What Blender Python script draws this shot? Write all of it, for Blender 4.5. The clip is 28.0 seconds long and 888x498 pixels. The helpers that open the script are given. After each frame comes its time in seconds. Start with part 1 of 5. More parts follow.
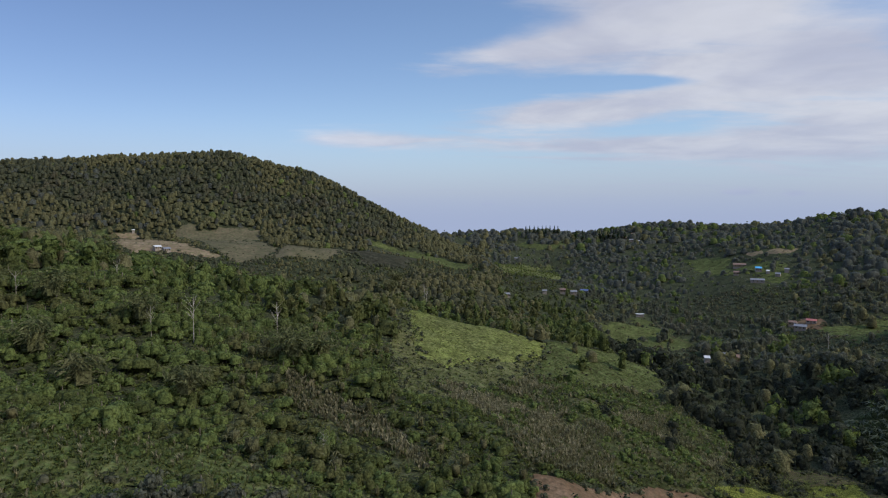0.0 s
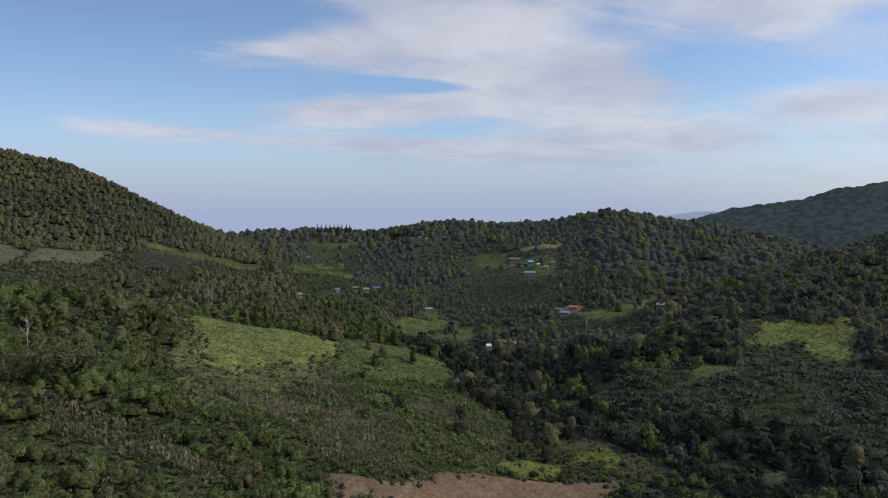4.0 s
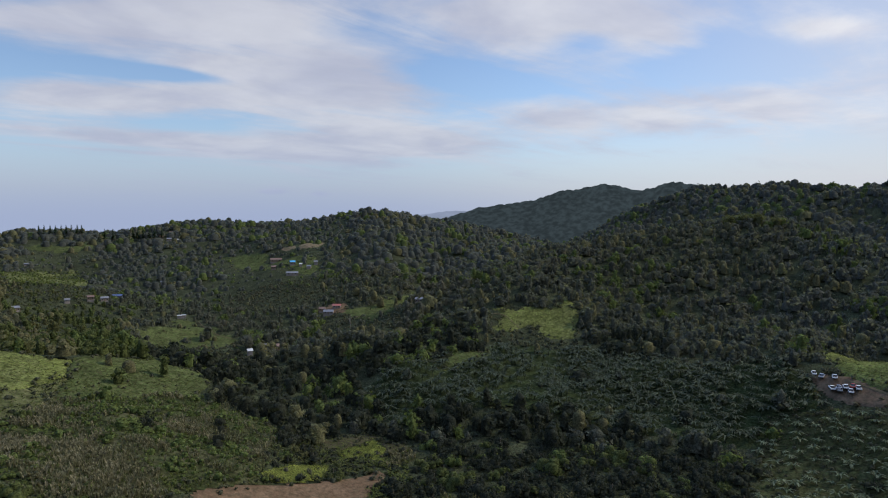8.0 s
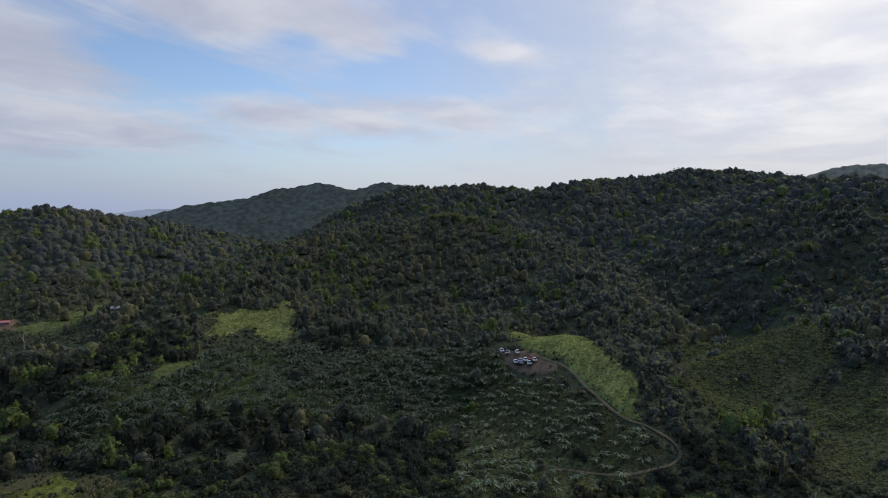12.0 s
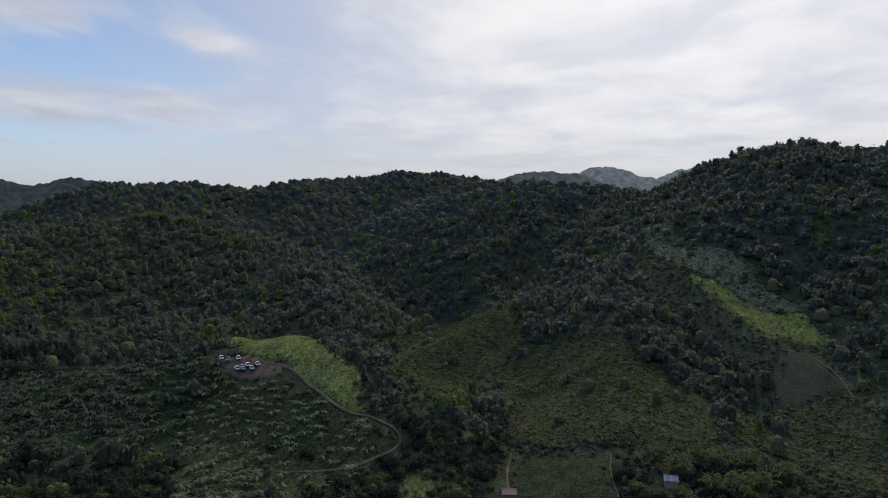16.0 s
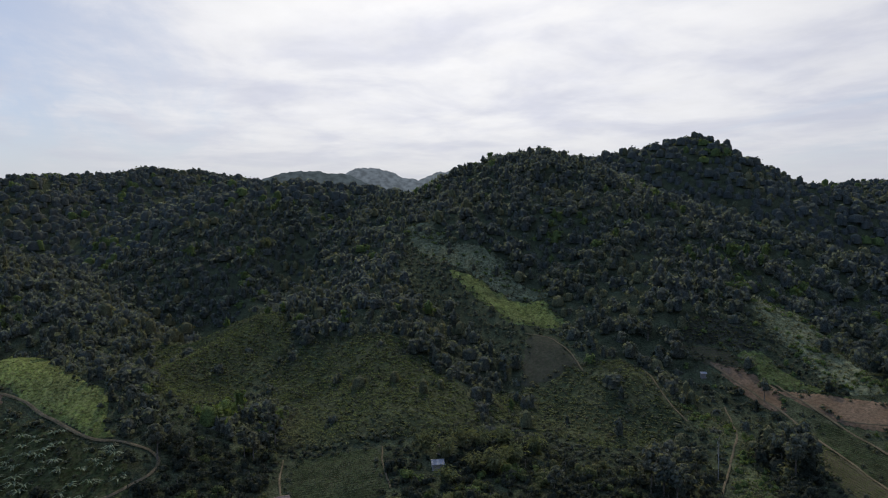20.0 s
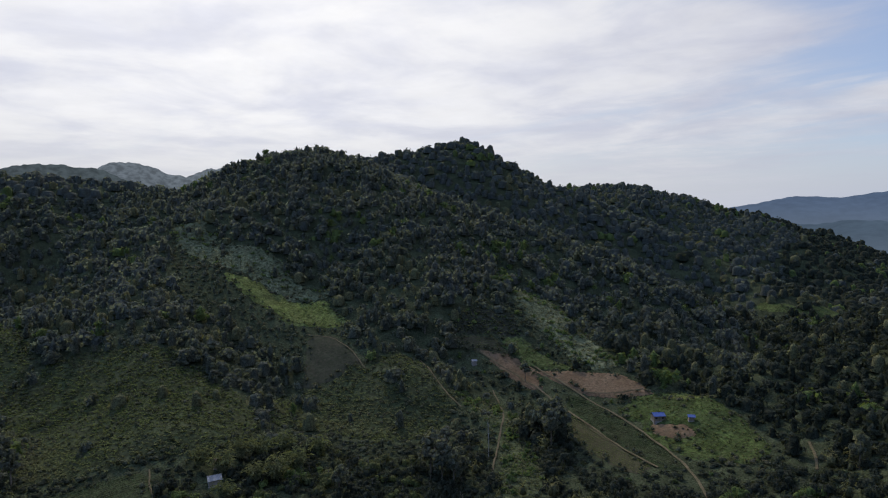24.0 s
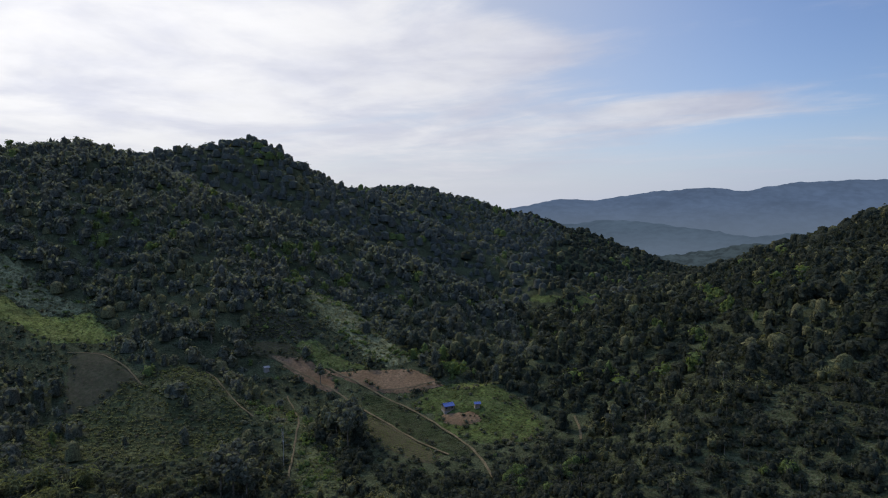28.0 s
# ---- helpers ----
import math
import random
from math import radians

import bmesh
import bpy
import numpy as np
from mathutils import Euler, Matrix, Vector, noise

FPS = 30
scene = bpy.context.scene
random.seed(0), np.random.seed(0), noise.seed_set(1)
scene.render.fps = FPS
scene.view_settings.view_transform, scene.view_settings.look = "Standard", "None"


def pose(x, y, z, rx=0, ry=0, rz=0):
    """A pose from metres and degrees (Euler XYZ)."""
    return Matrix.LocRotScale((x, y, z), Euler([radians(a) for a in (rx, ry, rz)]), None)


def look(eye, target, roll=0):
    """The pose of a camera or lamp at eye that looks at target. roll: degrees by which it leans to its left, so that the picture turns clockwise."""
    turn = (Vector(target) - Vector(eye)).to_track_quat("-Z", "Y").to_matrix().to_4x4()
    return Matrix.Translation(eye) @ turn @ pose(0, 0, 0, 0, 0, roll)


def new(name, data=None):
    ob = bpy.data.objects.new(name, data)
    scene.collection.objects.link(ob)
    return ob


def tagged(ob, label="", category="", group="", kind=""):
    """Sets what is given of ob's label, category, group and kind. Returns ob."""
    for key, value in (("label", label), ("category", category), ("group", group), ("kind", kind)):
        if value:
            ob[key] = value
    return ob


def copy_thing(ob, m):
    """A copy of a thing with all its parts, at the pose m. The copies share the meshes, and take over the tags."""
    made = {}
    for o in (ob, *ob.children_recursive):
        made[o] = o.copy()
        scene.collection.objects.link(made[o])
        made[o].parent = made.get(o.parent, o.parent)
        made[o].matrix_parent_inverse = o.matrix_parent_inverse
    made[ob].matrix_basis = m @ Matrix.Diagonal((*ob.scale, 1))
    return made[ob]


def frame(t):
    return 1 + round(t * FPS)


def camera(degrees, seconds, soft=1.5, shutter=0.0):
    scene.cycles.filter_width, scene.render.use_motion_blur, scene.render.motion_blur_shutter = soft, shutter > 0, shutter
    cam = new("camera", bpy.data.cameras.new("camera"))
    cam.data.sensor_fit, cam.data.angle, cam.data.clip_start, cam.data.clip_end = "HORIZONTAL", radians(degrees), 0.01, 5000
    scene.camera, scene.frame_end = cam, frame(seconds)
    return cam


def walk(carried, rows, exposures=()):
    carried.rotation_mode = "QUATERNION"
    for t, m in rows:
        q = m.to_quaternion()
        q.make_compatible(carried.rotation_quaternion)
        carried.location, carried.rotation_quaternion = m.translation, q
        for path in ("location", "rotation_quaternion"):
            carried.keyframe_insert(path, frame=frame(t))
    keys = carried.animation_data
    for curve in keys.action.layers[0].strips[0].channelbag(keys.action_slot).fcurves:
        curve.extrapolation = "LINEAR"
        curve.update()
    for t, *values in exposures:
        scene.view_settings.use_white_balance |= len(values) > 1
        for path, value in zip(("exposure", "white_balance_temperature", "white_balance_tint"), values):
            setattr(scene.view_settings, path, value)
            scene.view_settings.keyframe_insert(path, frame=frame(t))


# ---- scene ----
# A hovering camera that turns on the spot, 100 m over a valley floor.
cam = camera(70.4, 28.0, soft=1.1)
EYE = 100.0
TURN = [
    (0, 0.00, -3.06, -0.02), (0.5, -2.33, -3.05, -0.01), (1, -4.63, -3.06, 0.01), (1.5, -6.96, -3.06, 0.02), (2, -9.32, -3.08, 0.03),
    (2.5, -11.62, -3.11, 0.04), (3, -13.95, -3.14, 0.05), (3.5, -16.35, -3.17, 0.07), (4.5, -21.20, -3.18, 0.08), (5.5, -26.15, -3.18, 0.08), (6, -28.67, -3.19, 0.09),
    (6.5, -31.24, -3.21, 0.10), (7, -34.07, -3.22, 0.10), (7.5, -36.96, -3.23, 0.08), (8, -40.18, -3.23, 0.08), (8.5, -43.46, -3.25, 0.08),
    (9, -46.76, -3.27, 0.09), (9.5, -50.00, -3.29, 0.11), (10, -53.12, -3.30, 0.14), (10.5, -56.22, -3.31, 0.16), (11, -59.31, -3.33, 0.17),
    (11.5, -62.48, -3.33, 0.16), (12, -65.62, -3.31, 0.15), (12.5, -68.75, -3.30, 0.14), (13.5, -75.02, -3.29, 0.13), (14.5, -81.29, -3.29, 0.12), (15, -84.42, -3.29, 0.11),
    (15.5, -87.55, -3.29, 0.11), (16, -90.62, -3.29, 0.10), (16.5, -93.36, -3.28, 0.09), (17, -96.02, -3.27, 0.06), (17.5, -98.66, -3.26, 0.04),
    (18, -101.27, -3.26, 0.01), (18.5, -103.87, -3.27, -0.02), (19, -106.42, -3.27, -0.02), (19.5, -108.97, -3.27, -0.02), (20, -111.51, -3.27, -0.03),
    (20.5, -114.04, -3.28, -0.02), (21, -116.58, -3.28, -0.02), (21.5, -119.12, -3.29, -0.03), (22.5, -124.08, -3.31, -0.03), (23.5, -129.02, -3.32, -0.02), (24, -131.38, -3.32, -0.02),
    (24.5, -133.81, -3.31, -0.02), (25, -136.18, -3.31, -0.02), (25.5, -138.50, -3.31, 0.00), (26, -140.82, -3.30, 0.00), (26.5, -143.14, -3.29, 0.02),
    (27, -145.45, -3.27, 0.02), (27.5, -147.76, -3.26, 0.02), (28, -150.09, -3.24, 0.00)]
walk(cam, [(t, pose(0, 0, EYE, 90 + tilt, -lean, yaw)) for t, yaw, tilt, lean in TURN],
     exposures=[(0, 0.0), (6, -0.03), (10, -0.05), (12, -0.12), (16, -0.22), (20, -0.15), (25, -0.1), (28, -0.05)])

# ---- light ----
SUN_AZIMUTH, SUN_HEIGHT = 112.0, 36.0


class Nodes:
    """Short hand for node trees."""

    def __init__(self, tree):
        self.tree = tree
        tree.nodes.clear()

    def add(self, kind, inputs=None, **values):
        node = self.tree.nodes.new(kind)
        for key, value in values.items():
            setattr(node, key, value)
        for key, value in (inputs or {}).items():
            self.put(node.inputs[key], value)
        return node

    def put(self, socket, value):
        if isinstance(value, bpy.types.NodeSocket):
            self.tree.links.new(value, socket)
        else:
            socket.default_value = value

    def math(self, op, a, b=0.0, c=0.0, clamp=False):
        return self.add("ShaderNodeMath", {0: a, 1: b, 2: c}, operation=op, use_clamp=clamp).outputs[0]

    def vec(self, op, a, b=(0, 0, 0)):
        return self.add("ShaderNodeVectorMath", {0: a, 1: b}, operation=op).outputs[0]

    def mix(self, fac, a, b, blend="MIX"):
        node = self.add("ShaderNodeMix", data_type="RGBA", blend_type=blend)
        self.put(node.inputs[0], fac), self.put(node.inputs[6], a), self.put(node.inputs[7], b)
        return node.outputs[2]

    def step(self, value, low, high, a=0.0, b=1.0):
        return self.add("ShaderNodeMapRange", {0: value, 1: low, 2: high, 3: a, 4: b}, interpolation_type="SMOOTHSTEP").outputs[0]

    def noise(self, vector, scale, detail=4.0, rough=0.55, warp=0.0):
        return self.add("ShaderNodeTexNoise", {"Vector": vector, "Scale": scale, "Detail": detail, "Roughness": rough, "Distortion": warp}).outputs[0]


def make_sky():
    world = bpy.data.worlds.new("sky")
    scene.world = world
    world.use_nodes = True
    n = Nodes(world.node_tree)
    way = n.add("ShaderNodeTexCoord").outputs["Generated"]
    xyz = n.add("ShaderNodeSeparateXYZ", {0: way})
    x, y, z = xyz.outputs
    az = n.math("MULTIPLY", n.math("ARCTAN2", x, y), 180 / math.pi)
    az = n.math("ADD", az, n.math("MULTIPLY", n.math("LESS_THAN", az, -100.0), 360.0))
    el = n.math("MULTIPLY", n.math("ARCSINE", z), 180 / math.pi)
    above = n.add("ShaderNodeCombineXYZ", {0: x, 1: y, 2: n.math("MAXIMUM", z, 0.035)}).outputs[0]
    clear = n.add("ShaderNodeTexSky", {0: n.vec("NORMALIZE", above)}, sky_type="NISHITA", sun_disc=False, sun_elevation=radians(SUN_HEIGHT),
                  sun_rotation=radians(SUN_AZIMUTH), air_density=1.0, dust_density=0.5, ozone_density=1.5).outputs[0]
    # the overhead part, above the view, is brightened to raise the fill light
    clear = n.mix(1.0, clear, n.mix(n.step(el, 18.0, 45.0), (0.124, 0.130, 0.146, 1), (0.67, 0.70, 0.74, 1)), "MULTIPLY")
    # the clear sky is deepest away from the sun's side
    deep = n.math("MULTIPLY", n.step(az, -42.0, 8.0, 0.74, 1.0), n.step(az, 150.0, 186.0, 1.0, 0.76))
    clear = n.mix(1.0, clear, n.add("ShaderNodeCombineXYZ", {0: deep, 1: deep, 2: n.math("POWER", deep, 0.7)}).outputs[0], "MULTIPLY")
    # cloud sheet: streaks that draw together towards the horizon
    rise = n.math("ADD", n.math("MAXIMUM", z, 0.0), 0.09)
    sheet = n.add("ShaderNodeCombineXYZ", {0: n.math("DIVIDE", x, rise), 1: n.math("DIVIDE", y, rise), 2: 0.0}).outputs[0]
    streak = n.add("ShaderNodeMapping", {0: sheet, 2: (0, 0, radians(20)), 3: (0.55, 1.5, 1)}).outputs[0]
    wisp = n.noise(streak, 1.1, 9.0, 0.60, 0.6)
    curd = n.noise(sheet, 4.0, 6.0, 0.6, 0.2)
    # banks: azimuth, height, half width, half height, lean, amount
    cover = n.step(az, 50.0, 100.0, 0.0, 0.34)
    cover = n.math("MULTIPLY", cover, n.step(az, 148.0, 170.0, 1.0, 0.2))
    # thin broken cloud added overhead and behind, out of view, for fill light
    cover = n.math("ADD", cover, n.step(el, 19.0, 32.0, 0.0, 0.08))
    cover = n.math("ADD", cover, n.step(az, 185.0, 215.0, 0.0, 0.5))
    for a, e, w, h, lean, amount in CLOUDS:
        u, v = n.math("SUBTRACT", az, a), n.math("SUBTRACT", el, e)
        v = n.math("SUBTRACT", v, n.math("MULTIPLY", u, lean))
        u, v = n.math("DIVIDE", u, w), n.math("DIVIDE", v, h)
        r = n.math("ADD", n.math("MULTIPLY", u, u), n.math("MULTIPLY", v, v))
        bank = n.math("POWER", 2.718, n.math("MULTIPLY", r, -1.0))
        cover = n.math("MULTIPLY_ADD", bank, amount, cover)
    ragged = n.math("ADD", n.math("MULTIPLY", n.math("SUBTRACT", wisp, 0.5), 1.3), n.math("MULTIPLY", n.math("SUBTRACT", curd, 0.5), 0.35))
    mask = n.step(n.math("ADD", cover, ragged), 0.0, 0.62)
    # nearness to the sun brightens the cloud and veils the blue
    sun = (math.sin(radians(SUN_AZIMUTH)) * math.cos(radians(SUN_HEIGHT)), math.cos(radians(SUN_AZIMUTH)) * math.cos(radians(SUN_HEIGHT)), math.sin(radians(SUN_HEIGHT)))
    near = n.add("ShaderNodeVectorMath", {0: way, 1: sun}, operation="DOT_PRODUCT").outputs["Value"]
    glow = n.math("POWER", n.math("MAXIMUM", near, 0.0), 3.6)
    white = n.mix(n.math("MULTIPLY", glow, 1.0, clamp=True), (0.645, 0.655, 0.72, 1), (1.22, 1.20, 1.18, 1))
    # clouds away from the sun are brightened to fill the shaded slopes
    white = n.mix(n.step(near, -0.2, -0.85), white, (1.10, 1.17, 1.30, 1))
    billow = n.noise(sheet, 1.3, 5.0, 0.55, 0.3)
    white = n.mix(n.step(billow, 0.3, 0.68), n.mix(1.0, white, (0.74, 0.76, 0.85, 1), "MULTIPLY"), white)
    tone = n.math("ADD", 0.94, n.math("MULTIPLY", curd, 0.16))
    white = n.mix(1.0, white, n.add("ShaderNodeCombineXYZ", {0: tone, 1: tone, 2: tone}).outputs[0], "MULTIPLY")
    veil = n.math("MULTIPLY", n.step(az, 46.0, 86.0), n.step(az, 185.0, 150.0))
    clear = n.mix(n.math("MULTIPLY", veil, 0.72), clear, n.mix(glow, (0.35, 0.38, 0.50, 1), (0.88, 0.87, 0.87, 1)))
    sky = n.mix(n.math("MULTIPLY", mask, 0.88), clear, white)
    # haze over the horizon
    haze = n.math("MULTIPLY", n.step(el, -1.0, 9.0, 1.0, 0.0), 1.0)
    sky = n.mix(haze, sky, n.mix(n.step(near, 0.1, 0.9), (0.365, 0.435, 0.625, 1), (0.70, 0.71, 0.75, 1)))
    sky = n.mix(n.step(el, -6.0, -1.5, 1.0, 0.0), sky, (0.10, 0.13, 0.17, 1))
    n.add("ShaderNodeOutputWorld", {0: n.add("ShaderNodeBackground", {0: sky, 1: 1.0}).outputs[0]})


CLOUDS = [
    (27, 11.6, 13, 2.8, -0.02, 0.95), (11, 8.9, 7, 1.1, 0.05, 0.8), (15.5, 11.3, 6, 0.6, -0.02, -0.9), (12, 14.8, 15, 1.6, 0.12, 0.75), (20, 17.5, 12, 2.5, 0.0, 0.55),
    (-9, 6.9, 6, 0.9, -0.02, 0.75), (12, 6.0, 20, 1.0, -0.04, 0.5), (33, 6.3, 13, 1.9, 0.04, 0.75), (51, 16.5, 13, 4.0, -0.1, 0.75), (-18, 17.0, 2.5, 0.8, 0.0, 0.5),
    (52.5, 14.5, 3, 1.2, 0.0, -0.45), (42, 12.0, 6, 1.6, -0.15, -0.75), (57, 8.4, 14, 1.9, 0.02, 0.6), (-28, 14.0, 20, 10, 0.0, -0.9), (64, 12.5, 6, 2.5, 0.0, -0.35), (80, 11, 12, 6, 0.0, -0.12),
    (108, 12.0, 22, 9, 0.0, 0.5), (138, 12.0, 12, 6, 0.0, 0.35), (154, 14.5, 9, 3, 0.05, 0.5), (162, 18.5, 9, 2.5, 0.0, -0.6), (178, 12.0, 9, 2.0, 0.05, -0.5), (170, 8.8, 10, 1.6, 0.03, 0.5),
    (25, 1.9, 1.2, 0.3, 0.0, 0.7), (4, 1.1, 0.9, 0.25, 0.0, 0.6), (29, 1.7, 0.8, 0.25, 0.0, 0.5), (97, 17.5, 3.5, 0.7, 0.15, 0.5), (113, 15.5, 1.5, 2.5, 0.0, 0.3), (118, 9.2, 2.2, 0.35, 0.0, 0.5), (146, 10.5, 2.0, 0.35, 0.0, 0.6), (71, 14.0, 4, 0.9, -0.1, 0.5)]
make_sky()

sun_light = bpy.data.lights.new("sun", "SUN")
sun_light.energy, sun_light.angle, sun_light.color = 3.3, radians(1.0), (1.0, 0.93, 0.80)
sun_lamp = new("sun", sun_light)
sun_lamp.matrix_world = look((0, 0, 0), (-math.sin(radians(SUN_AZIMUTH)), -math.cos(radians(SUN_AZIMUTH)), -math.tan(radians(SUN_HEIGHT))))

# ---- materials ----


def material(name):
    m = bpy.data.materials.new(name)
    m.use_nodes = True
    return m, Nodes(m.node_tree)


def leafy(name, dark, light, dry=None, through_light=0.38, patch=0.12, gloss=0.35, rough=0.8):
    """Foliage: tone from tree to tree, from clump to clump, and light through the leaves."""
    m, n = material(name)
    place = n.add("ShaderNodeNewGeometry")
    spot = place.outputs["Position"]
    tree = n.noise(spot, patch, 2.0, 0.6)
    wide = n.noise(spot, patch * 0.12, 3.0, 0.6)
    tone = n.math("ADD", n.math("MULTIPLY", n.step(tree, 0.3, 0.7), 0.62), n.math("MULTIPLY", place.outputs["Random Per Island"], 0.38))
    colour = n.mix(tone, (*dark, 1), (*light, 1))
    if dry:
        colour = n.mix(n.math("MULTIPLY", n.step(wide, 0.46, 0.72), 0.75), colour, (*dry, 1))
    # fine mottling paints the dark gaps between leaves into the colour
    leaf = n.noise(spot, 1.5, 4.0, 0.7)
    colour = n.mix(1.0, colour, n.add("ShaderNodeCombineXYZ", {k: n.step(leaf, 0.34, 0.66, 0.45, 1.4) for k in range(3)}).outputs[0], "MULTIPLY")
    rise = n.add("ShaderNodeBump", {"Strength": 0.55, "Distance": 0.7, "Height": leaf})
    front = n.add("ShaderNodeBsdfPrincipled", {"Base Color": colour, "Normal": rise.outputs[0], "Roughness": rough, "Specular IOR Level": gloss * 0.3})
    back = n.add("ShaderNodeBsdfTranslucent", {0: n.mix(1.0, colour, (1.15, 1.2, 0.8, 1), "MULTIPLY")})
    n.add("ShaderNodeOutputMaterial", {0: n.add("ShaderNodeMixShader", {0: through_light, 1: front.outputs[0], 2: back.outputs[0]}).outputs[0]})
    return m


def earthy(name, stops, scale=0.05, fine=1.2, bump=0.4, rough=0.9, mottle=0.5):
    """Ground: a colour for each of two or three tones, mottled at two scales, with fine relief."""
    m, n = material(name)
    spot = n.add("ShaderNodeNewGeometry").outputs["Position"]
    broad, grain = n.noise(spot, scale, 5.0, 0.6), n.noise(spot, fine, 4.0, 0.65)
    colour = n.mix(n.step(broad, 0.36, 0.64), (*stops[0], 1), (*stops[1], 1))
    colour = n.mix(n.step(grain, 0.35, 0.75), colour, (*stops[-1], 1))
    tuft, stand = n.noise(spot, fine * 0.9, 6.0, 0.75, 0.4), n.noise(spot, 0.16, 4.0, 0.65, 0.5)
    shade = n.math("MULTIPLY", n.step(tuft, 0.36, 0.64, 1 - mottle, 1 + mottle), n.step(stand, 0.32, 0.68, 1 - mottle * 0.56, 1 + mottle * 0.56))
    colour = n.mix(1.0, colour, n.add("ShaderNodeCombineXYZ", {0: shade, 1: shade, 2: shade}).outputs[0], "MULTIPLY")
    rise = n.add("ShaderNodeBump", {"Strength": bump, "Distance": 0.6, "Height": grain})
    n.add("ShaderNodeOutputMaterial", {0: n.add("ShaderNodeBsdfPrincipled", {"Base Color": colour, "Roughness": rough, "Specular IOR Level": 0.0, "Normal": rise.outputs[0]}).outputs[0]})
    return m


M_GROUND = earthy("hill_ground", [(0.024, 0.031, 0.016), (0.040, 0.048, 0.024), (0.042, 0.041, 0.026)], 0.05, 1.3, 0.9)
# broad leaves greyed and lightened for the haze over the hill woods
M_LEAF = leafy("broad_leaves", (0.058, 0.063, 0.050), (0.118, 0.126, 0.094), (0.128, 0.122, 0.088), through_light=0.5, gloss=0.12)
# dark leaf copy: the shade of near and southern woods is in its colour
M_SHADE_LEAF = leafy("shade_darkened_leaves", (0.021, 0.025, 0.018), (0.044, 0.050, 0.034), (0.044, 0.046, 0.030), gloss=0.12)
M_NEAR_LEAF = leafy("green_leaves", (0.042, 0.054, 0.019), (0.096, 0.112, 0.038), (0.104, 0.094, 0.044), gloss=0.12)
# far leaf copy: distance haze is put into its paler blue-grey colour
M_HAZED_LEAF = leafy("hazed_ridge_leaves", (0.080, 0.088, 0.080), (0.130, 0.140, 0.120), (0.130, 0.130, 0.106), through_light=0.6, gloss=0.1)
M_BUSH = leafy("bush_leaves", (0.048, 0.053, 0.034), (0.090, 0.094, 0.056), (0.100, 0.088, 0.058), patch=0.2, gloss=0.12)
M_DULL = leafy("thicket_leaves", (0.086, 0.084, 0.042), (0.132, 0.124, 0.064), (0.110, 0.116, 0.060), gloss=0.1)
M_VINE = leafy("vine_leaves", (0.058, 0.080, 0.026), (0.122, 0.150, 0.048), None, patch=0.15, gloss=0.12)
M_BAMBOO = leafy("bamboo_leaves", (0.074, 0.084, 0.040), (0.134, 0.140, 0.066), (0.140, 0.124, 0.070), patch=0.15, gloss=0.12)
M_BANANA = leafy("banana_leaves", (0.080, 0.105, 0.056), (0.165, 0.195, 0.115), None, patch=0.3, gloss=0.6, rough=0.55)
M_ABACA = leafy("dark_fibre_palm_leaves", (0.026, 0.036, 0.020), (0.078, 0.092, 0.052), None, patch=0.25, gloss=0.4, rough=0.6)
M_REED = leafy("dry_reeds", (0.110, 0.102, 0.060), (0.260, 0.228, 0.145), (0.095, 0.104, 0.052), patch=0.15, gloss=0.15)
M_GRASS = leafy("grass_blades", (0.056, 0.070, 0.019), (0.104, 0.120, 0.035), (0.120, 0.110, 0.056), patch=0.1, gloss=0.1)
M_CROP = leafy("crop_leaves", (0.064, 0.082, 0.024), (0.122, 0.142, 0.040), None, patch=0.2, gloss=0.15)
M_PINE = leafy("pine_needles", (0.022, 0.040, 0.018), (0.045, 0.070, 0.030), None, gloss=0.1)
M_BARK = earthy("bark", [(0.12, 0.10, 0.08), (0.20, 0.17, 0.14), (0.08, 0.07, 0.05)], 0.8, 6.0, mottle=0.2)
M_PALE_BARK = earthy("bleached_wood", [(0.30, 0.27, 0.24), (0.42, 0.39, 0.35), (0.22, 0.19, 0.16)], 0.8, 6.0, mottle=0.2)
